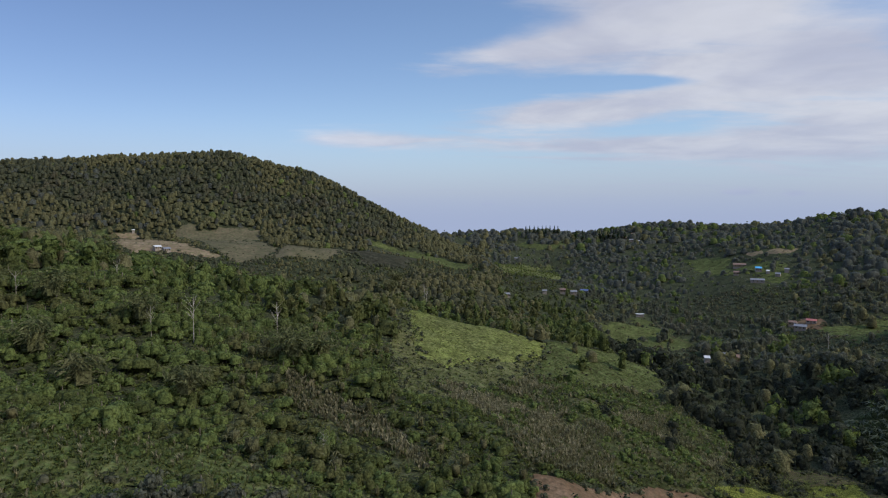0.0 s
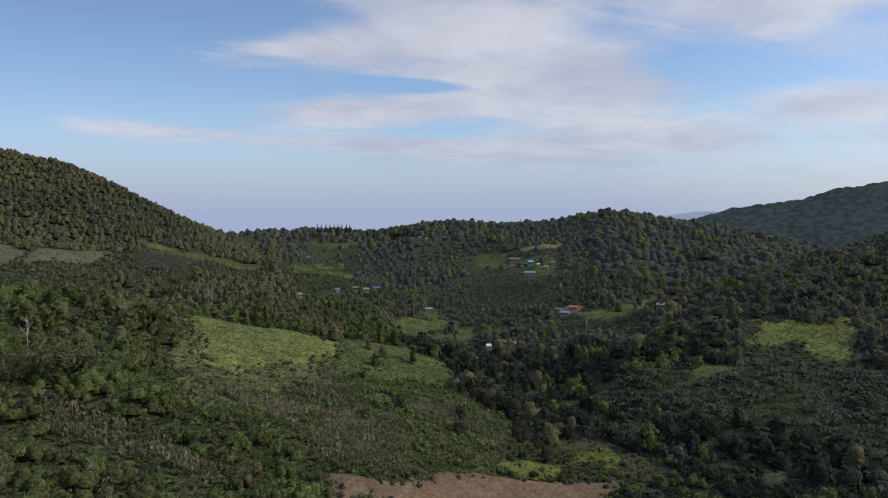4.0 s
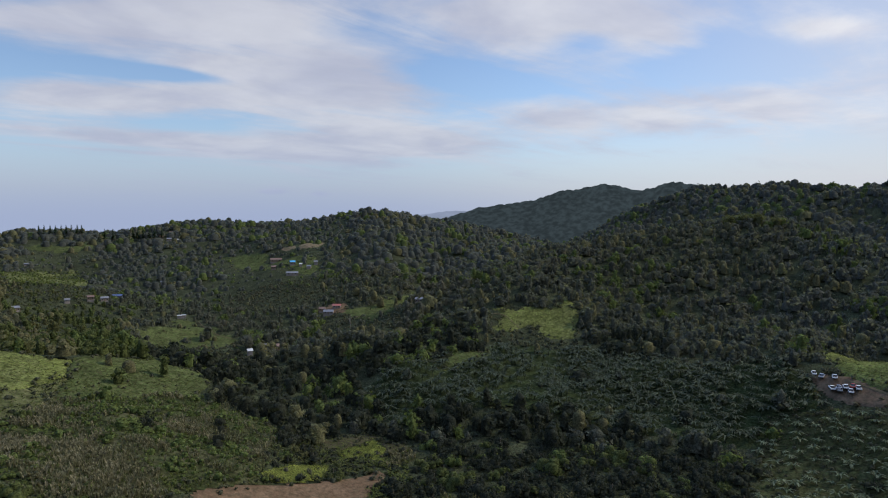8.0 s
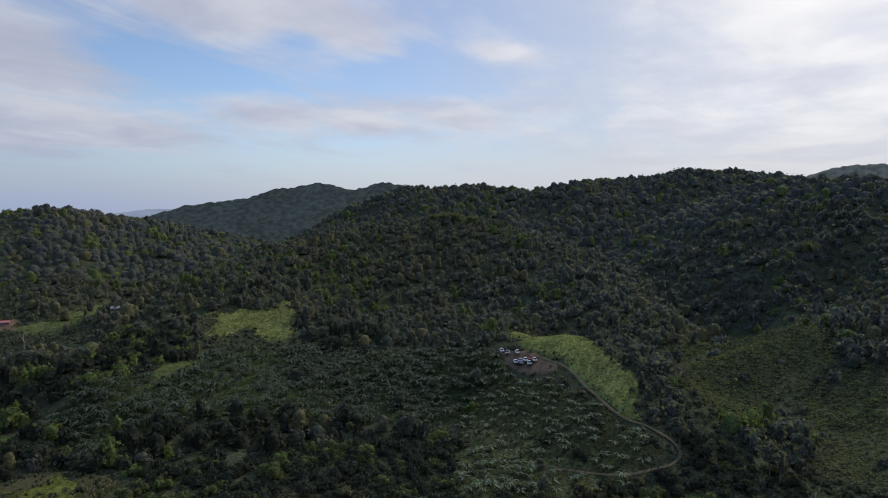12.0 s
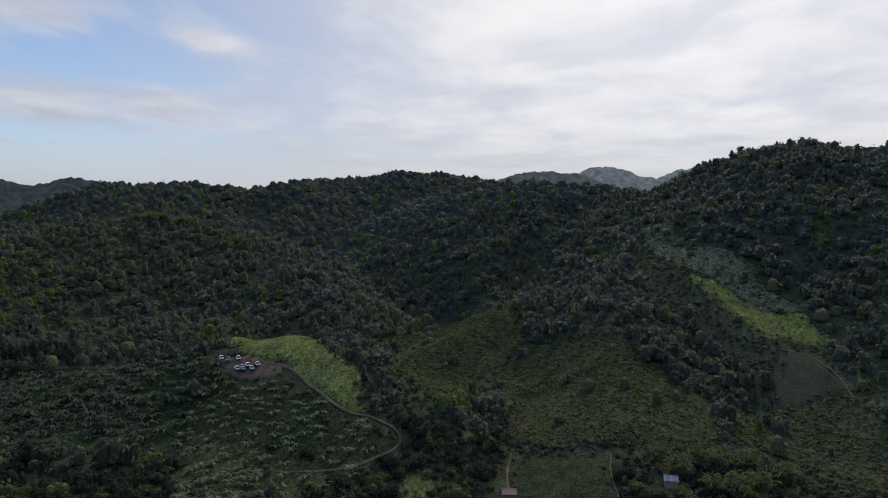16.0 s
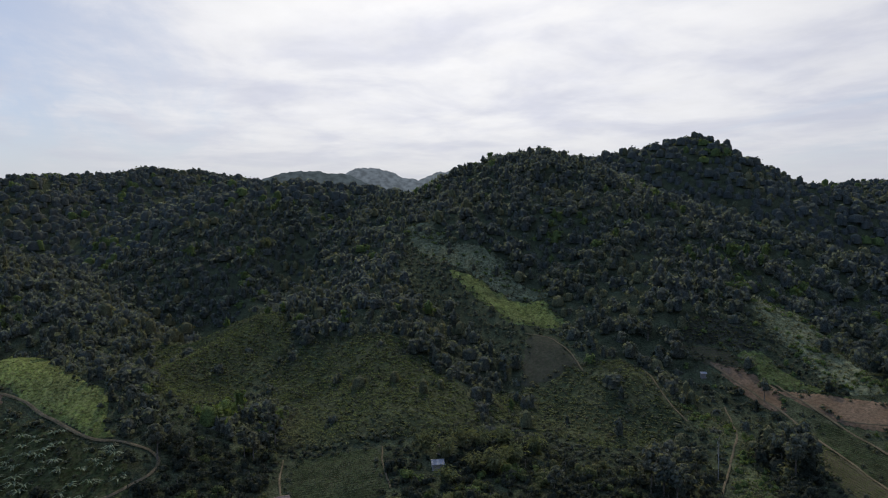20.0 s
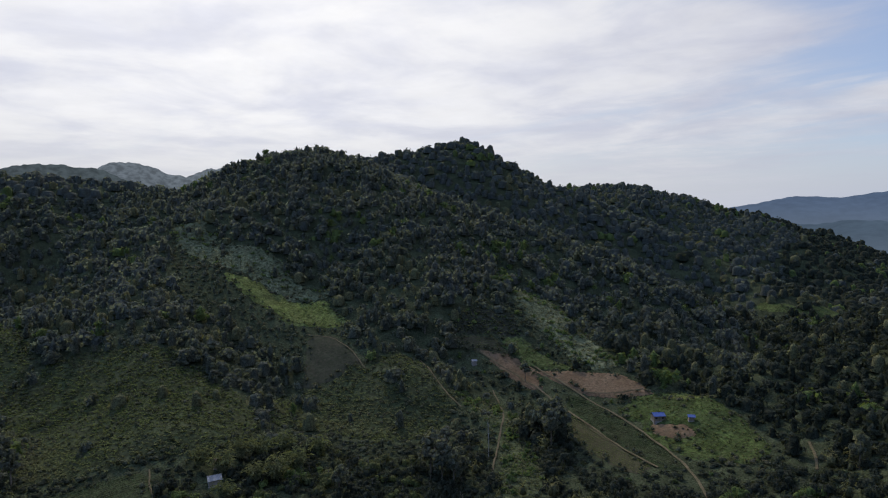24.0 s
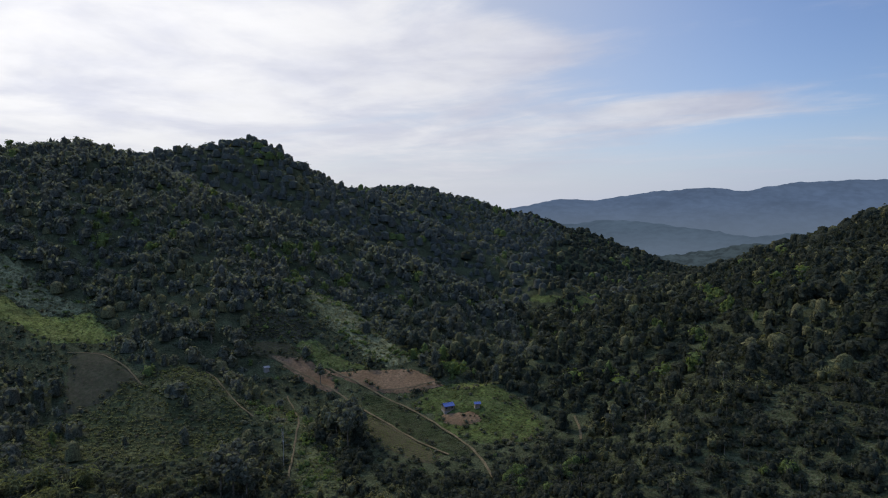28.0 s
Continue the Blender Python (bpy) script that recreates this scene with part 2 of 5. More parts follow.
FIELD = {
    "meadow": earthy("meadow_turf", [(0.066, 0.076, 0.026), (0.094, 0.112, 0.029), (0.086, 0.086, 0.035)], 0.035, 0.9),
    "pasture": earthy("pasture_turf", [(0.042, 0.056, 0.019), (0.057, 0.073, 0.023), (0.062, 0.061, 0.029)], 0.05, 0.7),
    "reed": earthy("reed_bed_soil", [(0.034, 0.038, 0.017), (0.054, 0.050, 0.027), (0.030, 0.038, 0.014)], 0.06, 0.7),
    "soil": earthy("bare_red_soil", [(0.104, 0.066, 0.040), (0.146, 0.096, 0.060), (0.074, 0.056, 0.033)], 0.09, 0.8, 0.5, mottle=0.2),
    "garden": earthy("garden_turf", [(0.030, 0.042, 0.015), (0.046, 0.062, 0.018), (0.044, 0.046, 0.022)], 0.07, 0.8),
    "rough": earthy("rough_hill_turf", [(0.052, 0.062, 0.024), (0.076, 0.080, 0.030), (0.070, 0.064, 0.034)], 0.07, 0.7),
    "yard": earthy("trodden_yard", [(0.092, 0.062, 0.042), (0.130, 0.090, 0.060), (0.062, 0.052, 0.032)], 0.12, 0.8, 0.4, mottle=0.2),
    "rice": earthy("young_rice", [(0.110, 0.122, 0.026), (0.135, 0.145, 0.030), (0.095, 0.102, 0.028)], 0.08, 1.4),
    "rows": earthy("bed_soil", [(0.052, 0.044, 0.028), (0.070, 0.057, 0.036), (0.044, 0.046, 0.022)], 0.08, 0.9, mottle=0.2),
    "rows_green": earthy("bed_soil_green", [(0.024, 0.030, 0.015), (0.034, 0.036, 0.019), (0.028, 0.038, 0.015)], 0.08, 0.9),
    "shrub": earthy("scrub_ground", [(0.030, 0.036, 0.018), (0.044, 0.045, 0.024), (0.034, 0.039, 0.019)], 0.06, 0.6),
    "tall_grass": earthy("rank_grass", [(0.040, 0.058, 0.018), (0.054, 0.068, 0.023), (0.060, 0.060, 0.029)], 0.08, 0.9),
    "clearing": earthy("cleared_hill_soil", [(0.136, 0.096, 0.064), (0.184, 0.136, 0.092), (0.088, 0.088, 0.040)], 0.04, 0.4, mottle=0.2),
    "fallow": earthy("fallow_ground", [(0.074, 0.064, 0.040), (0.100, 0.082, 0.053), (0.058, 0.064, 0.032)], 0.04, 0.5, mottle=0.2),
    "burnt": earthy("burnt_ground", [(0.030, 0.029, 0.020), (0.042, 0.038, 0.026), (0.024, 0.028, 0.018)], 0.06, 0.5),
    "orchard": earthy("orchard_turf", [(0.061, 0.079, 0.026), (0.079, 0.090, 0.033), (0.086, 0.079, 0.040)], 0.05, 0.5),
    "ploughed": earthy("ploughed_soil", [(0.036, 0.034, 0.023), (0.048, 0.043, 0.029), (0.032, 0.036, 0.020)], 0.07, 0.7, mottle=0.2),
    "pale_grass": earthy("pale_turf", [(0.046, 0.052, 0.026), (0.062, 0.066, 0.034), (0.040, 0.048, 0.022)], 0.06, 0.8),
    "dry_scrub": earthy("dry_scrub_ground", [(0.080, 0.084, 0.048), (0.108, 0.106, 0.062), (0.062, 0.072, 0.036)], 0.05, 0.6),
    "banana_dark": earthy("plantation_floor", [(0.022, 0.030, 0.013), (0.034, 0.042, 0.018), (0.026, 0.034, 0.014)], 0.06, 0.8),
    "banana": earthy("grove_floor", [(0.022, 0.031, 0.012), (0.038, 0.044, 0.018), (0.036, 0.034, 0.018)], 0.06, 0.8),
}
M_TRACK = earthy("worn_track", [(0.092, 0.068, 0.042), (0.126, 0.094, 0.058), (0.052, 0.054, 0.028)], 0.2, 1.5, 0.3, mottle=0.2)

# ---- the lie of the land ----
RIDGES = []


def ridge(slope, soft, line):
    RIDGES.append((slope, soft, line))


ridge(0.62, 30, [(-966, 259, 160), (-728, 611, 172), (-517, 737, 159), (-407, 780, 169), (-276, 804, 176), (-191, 808, 155), (-109, 843, 110), (-52, 899, 81), (14, 960, 65)])  # west hill
ridge(0.32, 8, [(-260, 150, 95), (-167, 237, 90), (-126, 261, 77), (-75, 291, 66), (-37, 308, 55), (-24, 314, 53), (16, 315, 44), (50, 316, 37), (91, 317, 24), (127, 299, 9), (151, 259, 5)])  # near spur
ridge(0.35, 10, [(-148, 26, 55), (-111, 93, 54), (-87, 122, 58), (-67, 137, 50), (-49, 150, 42), (-33, 162, 28)])  # grass spur
ridge(0.24, 40, [(14, 1000, 64), (83, 1077, 69), (167, 1047, 72), (259, 1069, 63), (346, 1002, 84), (446, 951, 80), (505, 863, 87), (525, 791, 98), (592, 806, 90), (711, 904, 83), (820, 944, 80)])  # north ridge
ridge(0.50, 25, [(498, 750, 98), (432, 625, 74), (359, 530, 42), (283, 460, 19)])  # knoll spur
ridge(0.50, 30, [(932, 484, 137), (917, 345, 137), (911, 269, 131), (929, 199, 142), (992, 126, 150), (998, 56, 161), (999, 39, 160), (1048, -57, 155)])  # east ridge
ridge(0.52, 28, [(336, 328, 56), (422, 337, 69), (501, 312, 82), (560, 266, 92), (577, 227, 90), (554, 172, 78), (505, 123, 55), (452, 84, 39), (406, 57, 26)])  # bamboo hill
ridge(0.58, 25, [(829, 32, 99), (790, -5, 116), (738, -50, 131), (693, -101, 131), (667, -177, 125), (652, -227, 115), (625, -268, 117), (594, -288, 126), (565, -301, 149), (558, -293, 154), (536, -311, 156), (540, -343, 149), (587, -381, 153)])  # back ridge
ridge(0.62, 18, [(532, -308, 155), (467, -327, 132), (417, -351, 114), (371, -371, 97), (334, -392, 84), (294, -405, 69), (242, -403, 54), (244, -366, 38)])  # twin spur
ridge(0.60, 18, [(467, -327, 132), (375, -284, 85), (313, -264, 58)])  # twin spur foot
ridge(0.75, 22, [(637, -414, 158), (626, -482, 171), (598, -561, 190), (567, -593, 164), (526, -616, 134), (497, -640, 130), (444, -665, 102), (373, -685, 71), (295, -679, 41), (221, -622, 24)])  # peak
ridge(0.50, 30, [(647, -865, 138), (583, -909, 143), (517, -948, 124), (432, -990, 99), (359, -1061, 71), (261, -1048, 41), (173, -1025, 14), (117, -943, 2)])  # south ridge
ridge(0.58, 18, [(611, -190, 121), (511, -174, 90), (449, -140, 66), (374, -109, 43), (291, -91, 24), (253, -79, 18), (223, -65, 9)])  # central spur
ridge(0.52, 10, [(480, -173, 80), (396, -167, 55), (361, -172, 42), (318, -179, 29), (280, -193, 26), (242, -194, 23)])  # terrace edge
ridge(0.50, 12, [(420, -94, 42), (407, -46, 36), (380, -16, 26), (350, 19, 18)])  # brush spur
ridge(0.50, 12, [(363, 144, 35), (307, 106, 34), (307, 72, 39), (282, 38, 33), (257, 27, 22)])  # meadow spur
ridge(0.50, 12, [(329, -307, 64), (282, -297, 50), (246, -296, 36), (205, -290, 25), (171, -288, 21)])  # terrace spur
ridge(0.42, 40, [(62, -1248, 2), (-39, -1049, 57), (-82, -896, 84), (-146, -685, 120), (-211, -453, 110)])  # south forest
ridge(0.40, 40, [(-49, -518, 60), (-98, -367, 80), (-172, -246, 80)])  # south forest near
ridge(0.30, 60, [(-211, -453, 110), (-344, -241, 100), (-379, -33, 90), (-282, 103, 70)])  # behind
ridge(0.22, 30, [(-537, 310, 82), (-357, 507, 85), (-260, 541, 78), (-178, 594, 75), (-106, 641, 65), (-39, 679, 57)])  # west shelf
ridge(0.22, 25, [(266, 299, 31), (301, 264, 27), (343, 205, 24), (349, 150, 26)])  # plantation apron
ridge(0.30, 25, [(352, -229, 38), (306, -257, 32), (257, -266, 25), (222, -308, 19), (184, -378, 16), (145, -458, 20)])  # twin apron


def lattice(x, y, seed):
    """Smooth value noise on the plan, between -1 and 1."""
    i, j = np.floor(x).astype(np.int64), np.floor(y).astype(np.int64)
    u, v = x - i, y - j
    u, v = u * u * (3 - 2 * u), v * v * (3 - 2 * v)

    def corner(a, b):
        h = (a * 374761393 + b * 668265263 + seed * 974711) & 0x7FFFFFFF
        h = ((h ^ (h >> 13)) * 1274126177) & 0x7FFFFFFF
        return ((h ^ (h >> 16)) & 0xFFFF) / 32767.5 - 1.0

    return (corner(i, j) * (1 - u) + corner(i + 1, j) * u) * (1 - v) + (corner(i, j + 1) * (1 - u) + corner(i + 1, j + 1) * u) * v


def height(x, y):
    """The ground's height: a valley floor and the flanks of every ridge."""
    x, y = np.asarray(x, float), np.asarray(y, float)
    far = np.hypot(x, y)
    z = 5.0 + 2.5 * lattice(x / 90, y / 90, 1) - np.clip(y - 1150, 0, 1500) * 0.10 - np.clip(y - 2650, 0, 3000) * 0.02 - np.clip(-y - 1150, 0, 1200) * 0.05
    for slope, soft, line in RIDGES:
        best = np.full(x.shape, -1e9)
        away = np.full(x.shape, 1e9)
        for (x0, y0, z0), (x1, y1, z1) in zip(line, line[1:]):
            dx, dy = x1 - x0, y1 - y0
            k = np.clip(((x - x0) * dx + (y - y0) * dy) / (dx * dx + dy * dy), 0, 1)
            d = np.hypot(x - x0 - k * dx, y - y0 - k * dy)
            top = z0 + k * (z1 - z0) - slope * (np.sqrt(d * d + soft * soft) - soft)
            away = np.minimum(away, d)
            best = np.maximum(best, top)
        gully = 1 - np.abs(lattice(x / 75, y / 75, 7)) * 2
        best = best + np.clip(away / 70, 0, 1) * (6.0 * gully + 2.0 * lattice(x / 32, y / 32, 3))
        gap = np.minimum(np.abs(z - best) / 4.0, 40.0)
        z = np.maximum(z, best) + 4.0 * np.log1p(np.exp(-gap))
    return z


def grid_mesh(name, xs, ys):
    gx, gy = np.meshgrid(xs, ys)
    z = height(gx, gy)
    verts = np.stack([gx, gy, z], -1).reshape(-1, 3)
    i = np.arange(len(xs) * len(ys)).reshape(len(ys), len(xs))
    quads = np.stack([i[:-1, :-1], i[:-1, 1:], i[1:, 1:], i[1:, :-1]], -1).reshape(-1, 4)
    return quad_mesh(name, verts, quads)


def quad_mesh(name, verts, quads, slots=None, smooth=True):
    me = bpy.data.meshes.new(name)
    me.vertices.add(len(verts)), me.loops.add(quads.size), me.polygons.add(len(quads))
    me.vertices.foreach_set("co", np.ascontiguousarray(verts, np.float32).ravel())
    me.loops.foreach_set("vertex_index", np.ascontiguousarray(quads, np.int32).ravel())
    me.polygons.foreach_set("loop_start", np.arange(0, quads.size, 4, dtype=np.int32))
    if slots is not None:
        me.polygons.foreach_set("material_index", slots.astype(np.int32))
    me.polygons.foreach_set("use_smooth", np.full(len(quads), smooth))
    me.update(calc_edges=True)
    return me


# ---- fields and tracks on the plan ----
ZONES, TRACKS = [], []


def zone(kind, outline):
    ZONES.append((kind, outline))


def track(wide, line):
    TRACKS.append((wide, line))


zone("rough", [(-24, 302), (2, 426), (30, 317), (53, 314), (59, 306), (38, 267), (1, 199), (-13, 187), (-22, 257)])
zone("meadow", [(-20, 314), (2, 426), (30, 317), (53, 314), (59, 306), (44, 292), (18, 268), (1, 247), (-13, 256)])
zone("pasture", [(53, 314), (95, 338), (107, 298), (95, 280), (65, 264), (38, 267)])
zone("reed", [(1, 199), (38, 267), (95, 278), (114, 238), (89, 195), (58, 180), (23, 163), (19, 194)])
zone("reed", [(-3, 222), (31, 239), (71, 236), (101, 229), (101, 219), (87, 198), (82, 192), (81, 184), (56, 181), (51, 171), (22, 164), (16, 179)])
zone("banana_dark", [(168, 259), (252, 255), (294, 231), (310, 118), (271, 88), (269, 107), (246, 96), (238, 114), (226, 164), (185, 209), (157, 216)])
zone("banana", [(269, 107), (272, 69), (255, 46), (236, 24), (218, 22), (186, 77), (226, 97)])
zone("pasture", [(-358, 608), (-331, 619), (-259, 496), (-279, 488)])
zone("clearing", [(-327, 621), (-301, 627), (-244, 560), (-175, 492), (-201, 491), (-223, 491), (-254, 487)])
zone("fallow", [(-264, 620), (-223, 646), (-191, 644), (-137, 517), (-169, 489), (-200, 524)])
zone("fallow", [(-152, 574), (-107, 646), (-79, 612), (-108, 533), (-134, 507)])
zone("burnt", [(-98, 629), (-26, 665), (-33, 567), (-73, 559)])
zone("pasture", [(-88, 681), (-16, 723), (39, 648), (9, 634), (-23, 664), (-75, 668)])
zone("orchard", [(50, 836), (150, 847), (135, 716), (65, 622)])
zone("pasture", [(107, 979), (185, 950), (173, 930), (115, 940)])
zone("pasture", [(286, 771), (320, 689), (284, 609), (271, 672)])
zone("clearing", [(337, 698), (374, 664), (359, 646), (334, 678)])
zone("pasture", [(315, 690), (343, 627), (319, 577), (291, 590)])
zone("tall_grass", [(-93, 120), (-77, 123), (-64, 131), (-50, 136), (-41, 135), (-32, 131), (-24, 130), (-17, 128), (-77, 99)])
zone("reed", [(-46, 179), (-36, 178), (-22, 171), (-13, 164), (-3, 155), (-6, 149), (-19, 159), (-33, 162), (-43, 168)])
zone("pasture", [(124, 479), (168, 544), (179, 492), (190, 460), (174, 447), (141, 457), (120, 459)])
zone("soil", [(260, 474), (278, 482), (287, 466), (272, 447), (259, 459)])
zone("pasture", [(269, 445), (307, 457), (357, 474), (366, 467), (260, 363), (255, 405)])
zone("meadow", [(289, 295), (296, 283), (337, 264), (328, 253), (304, 238), (294, 249), (295, 263), (276, 263), (273, 269), (284, 284)])
zone("pasture", [(212, 254), (234, 258), (252, 257), (232, 242), (208, 241)])
zone("soil", [(23, 163), (32, 162), (47, 169), (53, 173), (60, 181), (73, 184), (83, 184), (105, 186), (128, 188), (128, 182), (116, 174), (102, 163), (21, 147)])
zone("rows", [(123, 223), (144, 220), (147, 211), (150, 196), (137, 198), (138, 208), (118, 213)])
zone("rice", [(84, 192), (98, 199), (114, 199), (108, 191), (96, 186), (85, 186)])
zone("rice", [(126, 211), (143, 214), (141, 203), (132, 192), (131, 201), (120, 202)])
zone("reed", [(138, 198), (149, 194), (144, 189), (132, 189)])
zone("meadow", [(321, 108), (388, 113), (403, 96), (303, 58), (282, 39), (270, 29), (256, 30), (245, 25), (248, 33), (257, 43), (271, 57), (284, 70), (291, 88), (298, 97)])
zone("yard", [(294, 105), (293, 88), (283, 70), (276, 67), (275, 83), (283, 96)])
zone("shrub", [(395, 33), (422, 28), (501, -4), (487, -34), (481, -54), (394, -47), (366, -53), (345, -40), (338, -27), (299, -7), (275, 3), (276, 13), (336, 25)])
zone("shrub", [(345, -40), (361, -58), (357, -77), (329, -98), (314, -108), (304, -88), (312, -71), (313, -54), (298, -36), (322, -32)])
zone("shrub", [(251, -29), (289, -35), (313, -54), (312, -71), (304, -88), (302, -107), (287, -115), (265, -119), (248, -118), (232, -102), (230, -80), (233, -59), (243, -42)])
zone("dry_scrub", [(507, -164), (477, -180), (452, -181), (416, -167), (429, -159), (466, -155)])
zone("dry_scrub", [(444, -182), (432, -191), (412, -197), (388, -204), (365, -205), (341, -208), (350, -200), (357, -188), (376, -181), (397, -172), (415, -168)])
zone("meadow", [(406, -163), (396, -172), (375, -180), (356, -188), (346, -204), (324, -204), (310, -199), (312, -191), (323, -185), (331, -175), (349, -171), (376, -167), (393, -160)])
zone("ploughed", [(317, -178), (304, -186), (276, -182), (263, -179), (271, -174), (272, -162), (279, -151), (298, -163)])
zone("shrub", [(280, -138), (278, -150), (271, -162), (270, -173), (259, -189), (226, -167), (238, -149), (243, -127), (251, -122)])
zone("rows_green", [(238, -33), (235, -49), (227, -64), (200, -60), (195, -52), (199, -24), (221, -26)])
zone("pasture", [(211, 14), (219, 6), (213, 1), (198, 1), (197, 15)])
zone("shrub", [(263, -180), (262, -195), (249, -203), (217, -194), (202, -187), (196, -172), (207, -142), (242, -130), (281, -148), (264, -163)])
zone("pale_grass", [(221, -194), (209, -209), (195, -209), (159, -187), (134, -168), (132, -153), (139, -147), (169, -178), (189, -189)])
# a dark green field, given the burnt ground's dark colour
zone("burnt", [(268, -240), (268, -258), (257, -276), (238, -266), (246, -254), (257, -238)])
zone("dry_scrub", [(289, -310), (269, -322), (233, -317), (179, -279), (188, -271), (215, -277), (240, -282), (264, -288)])
zone("rows", [(258, -233), (247, -253), (229, -251), (240, -237)])
zone("soil", [(243, -239), (232, -249), (214, -252), (195, -239), (204, -237), (225, -237)])
zone("pasture", [(244, -255), (237, -265), (205, -264), (186, -268), (213, -250), (229, -251)])
zone("soil", [(211, -250), (193, -263), (175, -272), (162, -271), (152, -266), (163, -254), (181, -247), (199, -248)])
zone("rows_green", [(186, -243), (170, -246), (146, -237), (122, -224), (108, -213), (116, -205), (136, -212), (169, -225), (181, -235)])
zone("rows", [(173, -228), (154, -223), (119, -205), (117, -195), (137, -198), (155, -206)])
zone("garden", [(159, -248), (159, -259), (150, -275), (129, -272), (110, -260), (90, -243), (96, -228), (109, -221), (123, -226)])
zone("soil", [(140, -241), (127, -247), (119, -242), (125, -235), (134, -235)])
zone("meadow", [(152, -266), (147, -280), (127, -275), (132, -267), (145, -265)])
zone("pasture", [(258, -609), (205, -602), (185, -669), (136, -508), (182, -594), (223, -585)])
track(2.6, [(289, 87), (281, 67), (261, 51), (248, 39), (244, 27), (237, 13), (227, 15), (220, 25), (217, 37), (219, 55)])
track(2.2, [(214, -252), (181, -247), (146, -238), (111, -217), (91, -193)])
track(2.2, [(242, -239), (216, -240), (195, -238), (162, -226), (133, -212), (116, -206)])
track(1.6, [(317, -175), (304, -184), (278, -182), (262, -178)])
track(1.8, [(249, -203), (218, -191), (201, -188)])
track(1.8, [(214, -221), (190, -204), (173, -182), (156, -161)])
track(2.2, [(83, -255), (77, -243), (73, -233)])
track(1.6, [(179, -249), (165, -257), (159, -267)])
track(1.4, [(205, -24), (221, -25), (239, -29)])
track(1.4, [(199, -59), (212, -60), (228, -64)])
track(1.8, [(179, 529), (173, 485), (185, 463)])
track(1.4, [(283, 286), (289, 279), (285, 265)])


def inside(outline, x, y):
    hit = np.zeros(x.shape, bool)
    for (x0, y0), (x1, y1) in zip(outline, outline[1:] + outline[:1]):
        cross = ((y0 > y) != (y1 > y)) & (x < (x1 - x0) * (y - y0) / ((y1 - y0) or 1e-9) + x0)
        hit ^= cross
    return hit


def kind_at(x, y):
    """The kind of land at each place, by number: 0 is woodland, n is the nth zone."""
    reach = np.clip(np.hypot(x, y) / 260, 0.6, 2.5)
    sx = reach * (3.0 * lattice(x / 16, y / 16, 21) + 1.4 * lattice(x / 5, y / 5, 23))
    sy = reach * (3.0 * lattice(x / 16, y / 16, 22) + 1.4 * lattice(x / 5, y / 5, 24))
    land = np.zeros(np.shape(x), int)
    for n, (kind, outline) in enumerate(ZONES):
        ox, oy = zip(*outline)
        f = 0.25 if kind in ("soil", "rice", "rows", "rows_green", "ploughed", "yard") else 1.0
        wx, wy = x + f * sx, y + f * sy
        box = np.nonzero((wx > min(ox)) & (wx < max(ox)) & (wy > min(oy)) & (wy < max(oy)))
        m = inside(outline, wx[box], wy[box])
        land[tuple(i[m] for i in box)] = n + 1
    return land


def off_track(x, y, margin):
    clear = np.ones(np.shape(x), bool)
    for wide, line in TRACKS:
        for (x0, y0), (x1, y1) in zip(line, line[1:]):
            dx, dy = x1 - x0, y1 - y0
            k = np.clip(((x - x0) * dx + (y - y0) * dy) / (dx * dx + dy * dy + 1e-9), 0, 1)
            clear &= np.hypot(x - x0 - k * dx, y - y0 - k * dy) > wide / 2 + margin
    return clear


steps = np.sinh(np.linspace(-3.9, 3.9, 290)) / math.sinh(3.9) * 4900
ground_mesh = grid_mesh("ground", steps, steps)
co = np.empty(len(ground_mesh.vertices) * 3, np.float32)
ground_mesh.vertices.foreach_get("co", co)
co = co.reshape(-1, 3)
near_land = np.hypot(co[:, 0], co[:, 1]) < 1100
co[near_land, 2] -= 0.6 * (kind_at(co[near_land, 0].astype(float), co[near_land, 1].astype(float)) > 0)
ground_mesh.vertices.foreach_set("co", co.ravel())
ground_mesh.update()
ground = tagged(new("ground", ground_mesh), "green and brown hilly ground of a farmed valley", "ground", kind="structure")
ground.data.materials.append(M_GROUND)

WORDS = {
    "meadow": "bright green grassy meadow on a hill slope", "pasture": "dull green pasture with thin patches", "reed": "reed bed with dry tan grass stalks",
    "soil": "bare reddish brown tilled soil", "yard": "trodden dark earth yard", "rough": "rough hill grass with weeds and bare patches", "garden": "green kitchen garden and grass round a hut", "rice": "bright yellow-green young rice plot", "rows": "brown field planted in straight rows",
    "rows_green": "green vegetable field planted in rows", "shrub": "scrubby hillside with low green bushes", "tall_grass": "slope of rank grass and weeds",
    "clearing": "cleared reddish earth on the hillside", "fallow": "dark fallow field on a steep slope", "burnt": "dark burnt and dark green fields on the slopes",
    "orchard": "young orchard in regular rows on grass", "ploughed": "dark brown freshly ploughed field", "pale_grass": "pale dry grass slope beside a track",
    "dry_scrub": "dry pale scrub on the spur", "banana_dark": "shaded floor of a fibre palm plantation", "banana": "weedy ground of an open banana grove"}
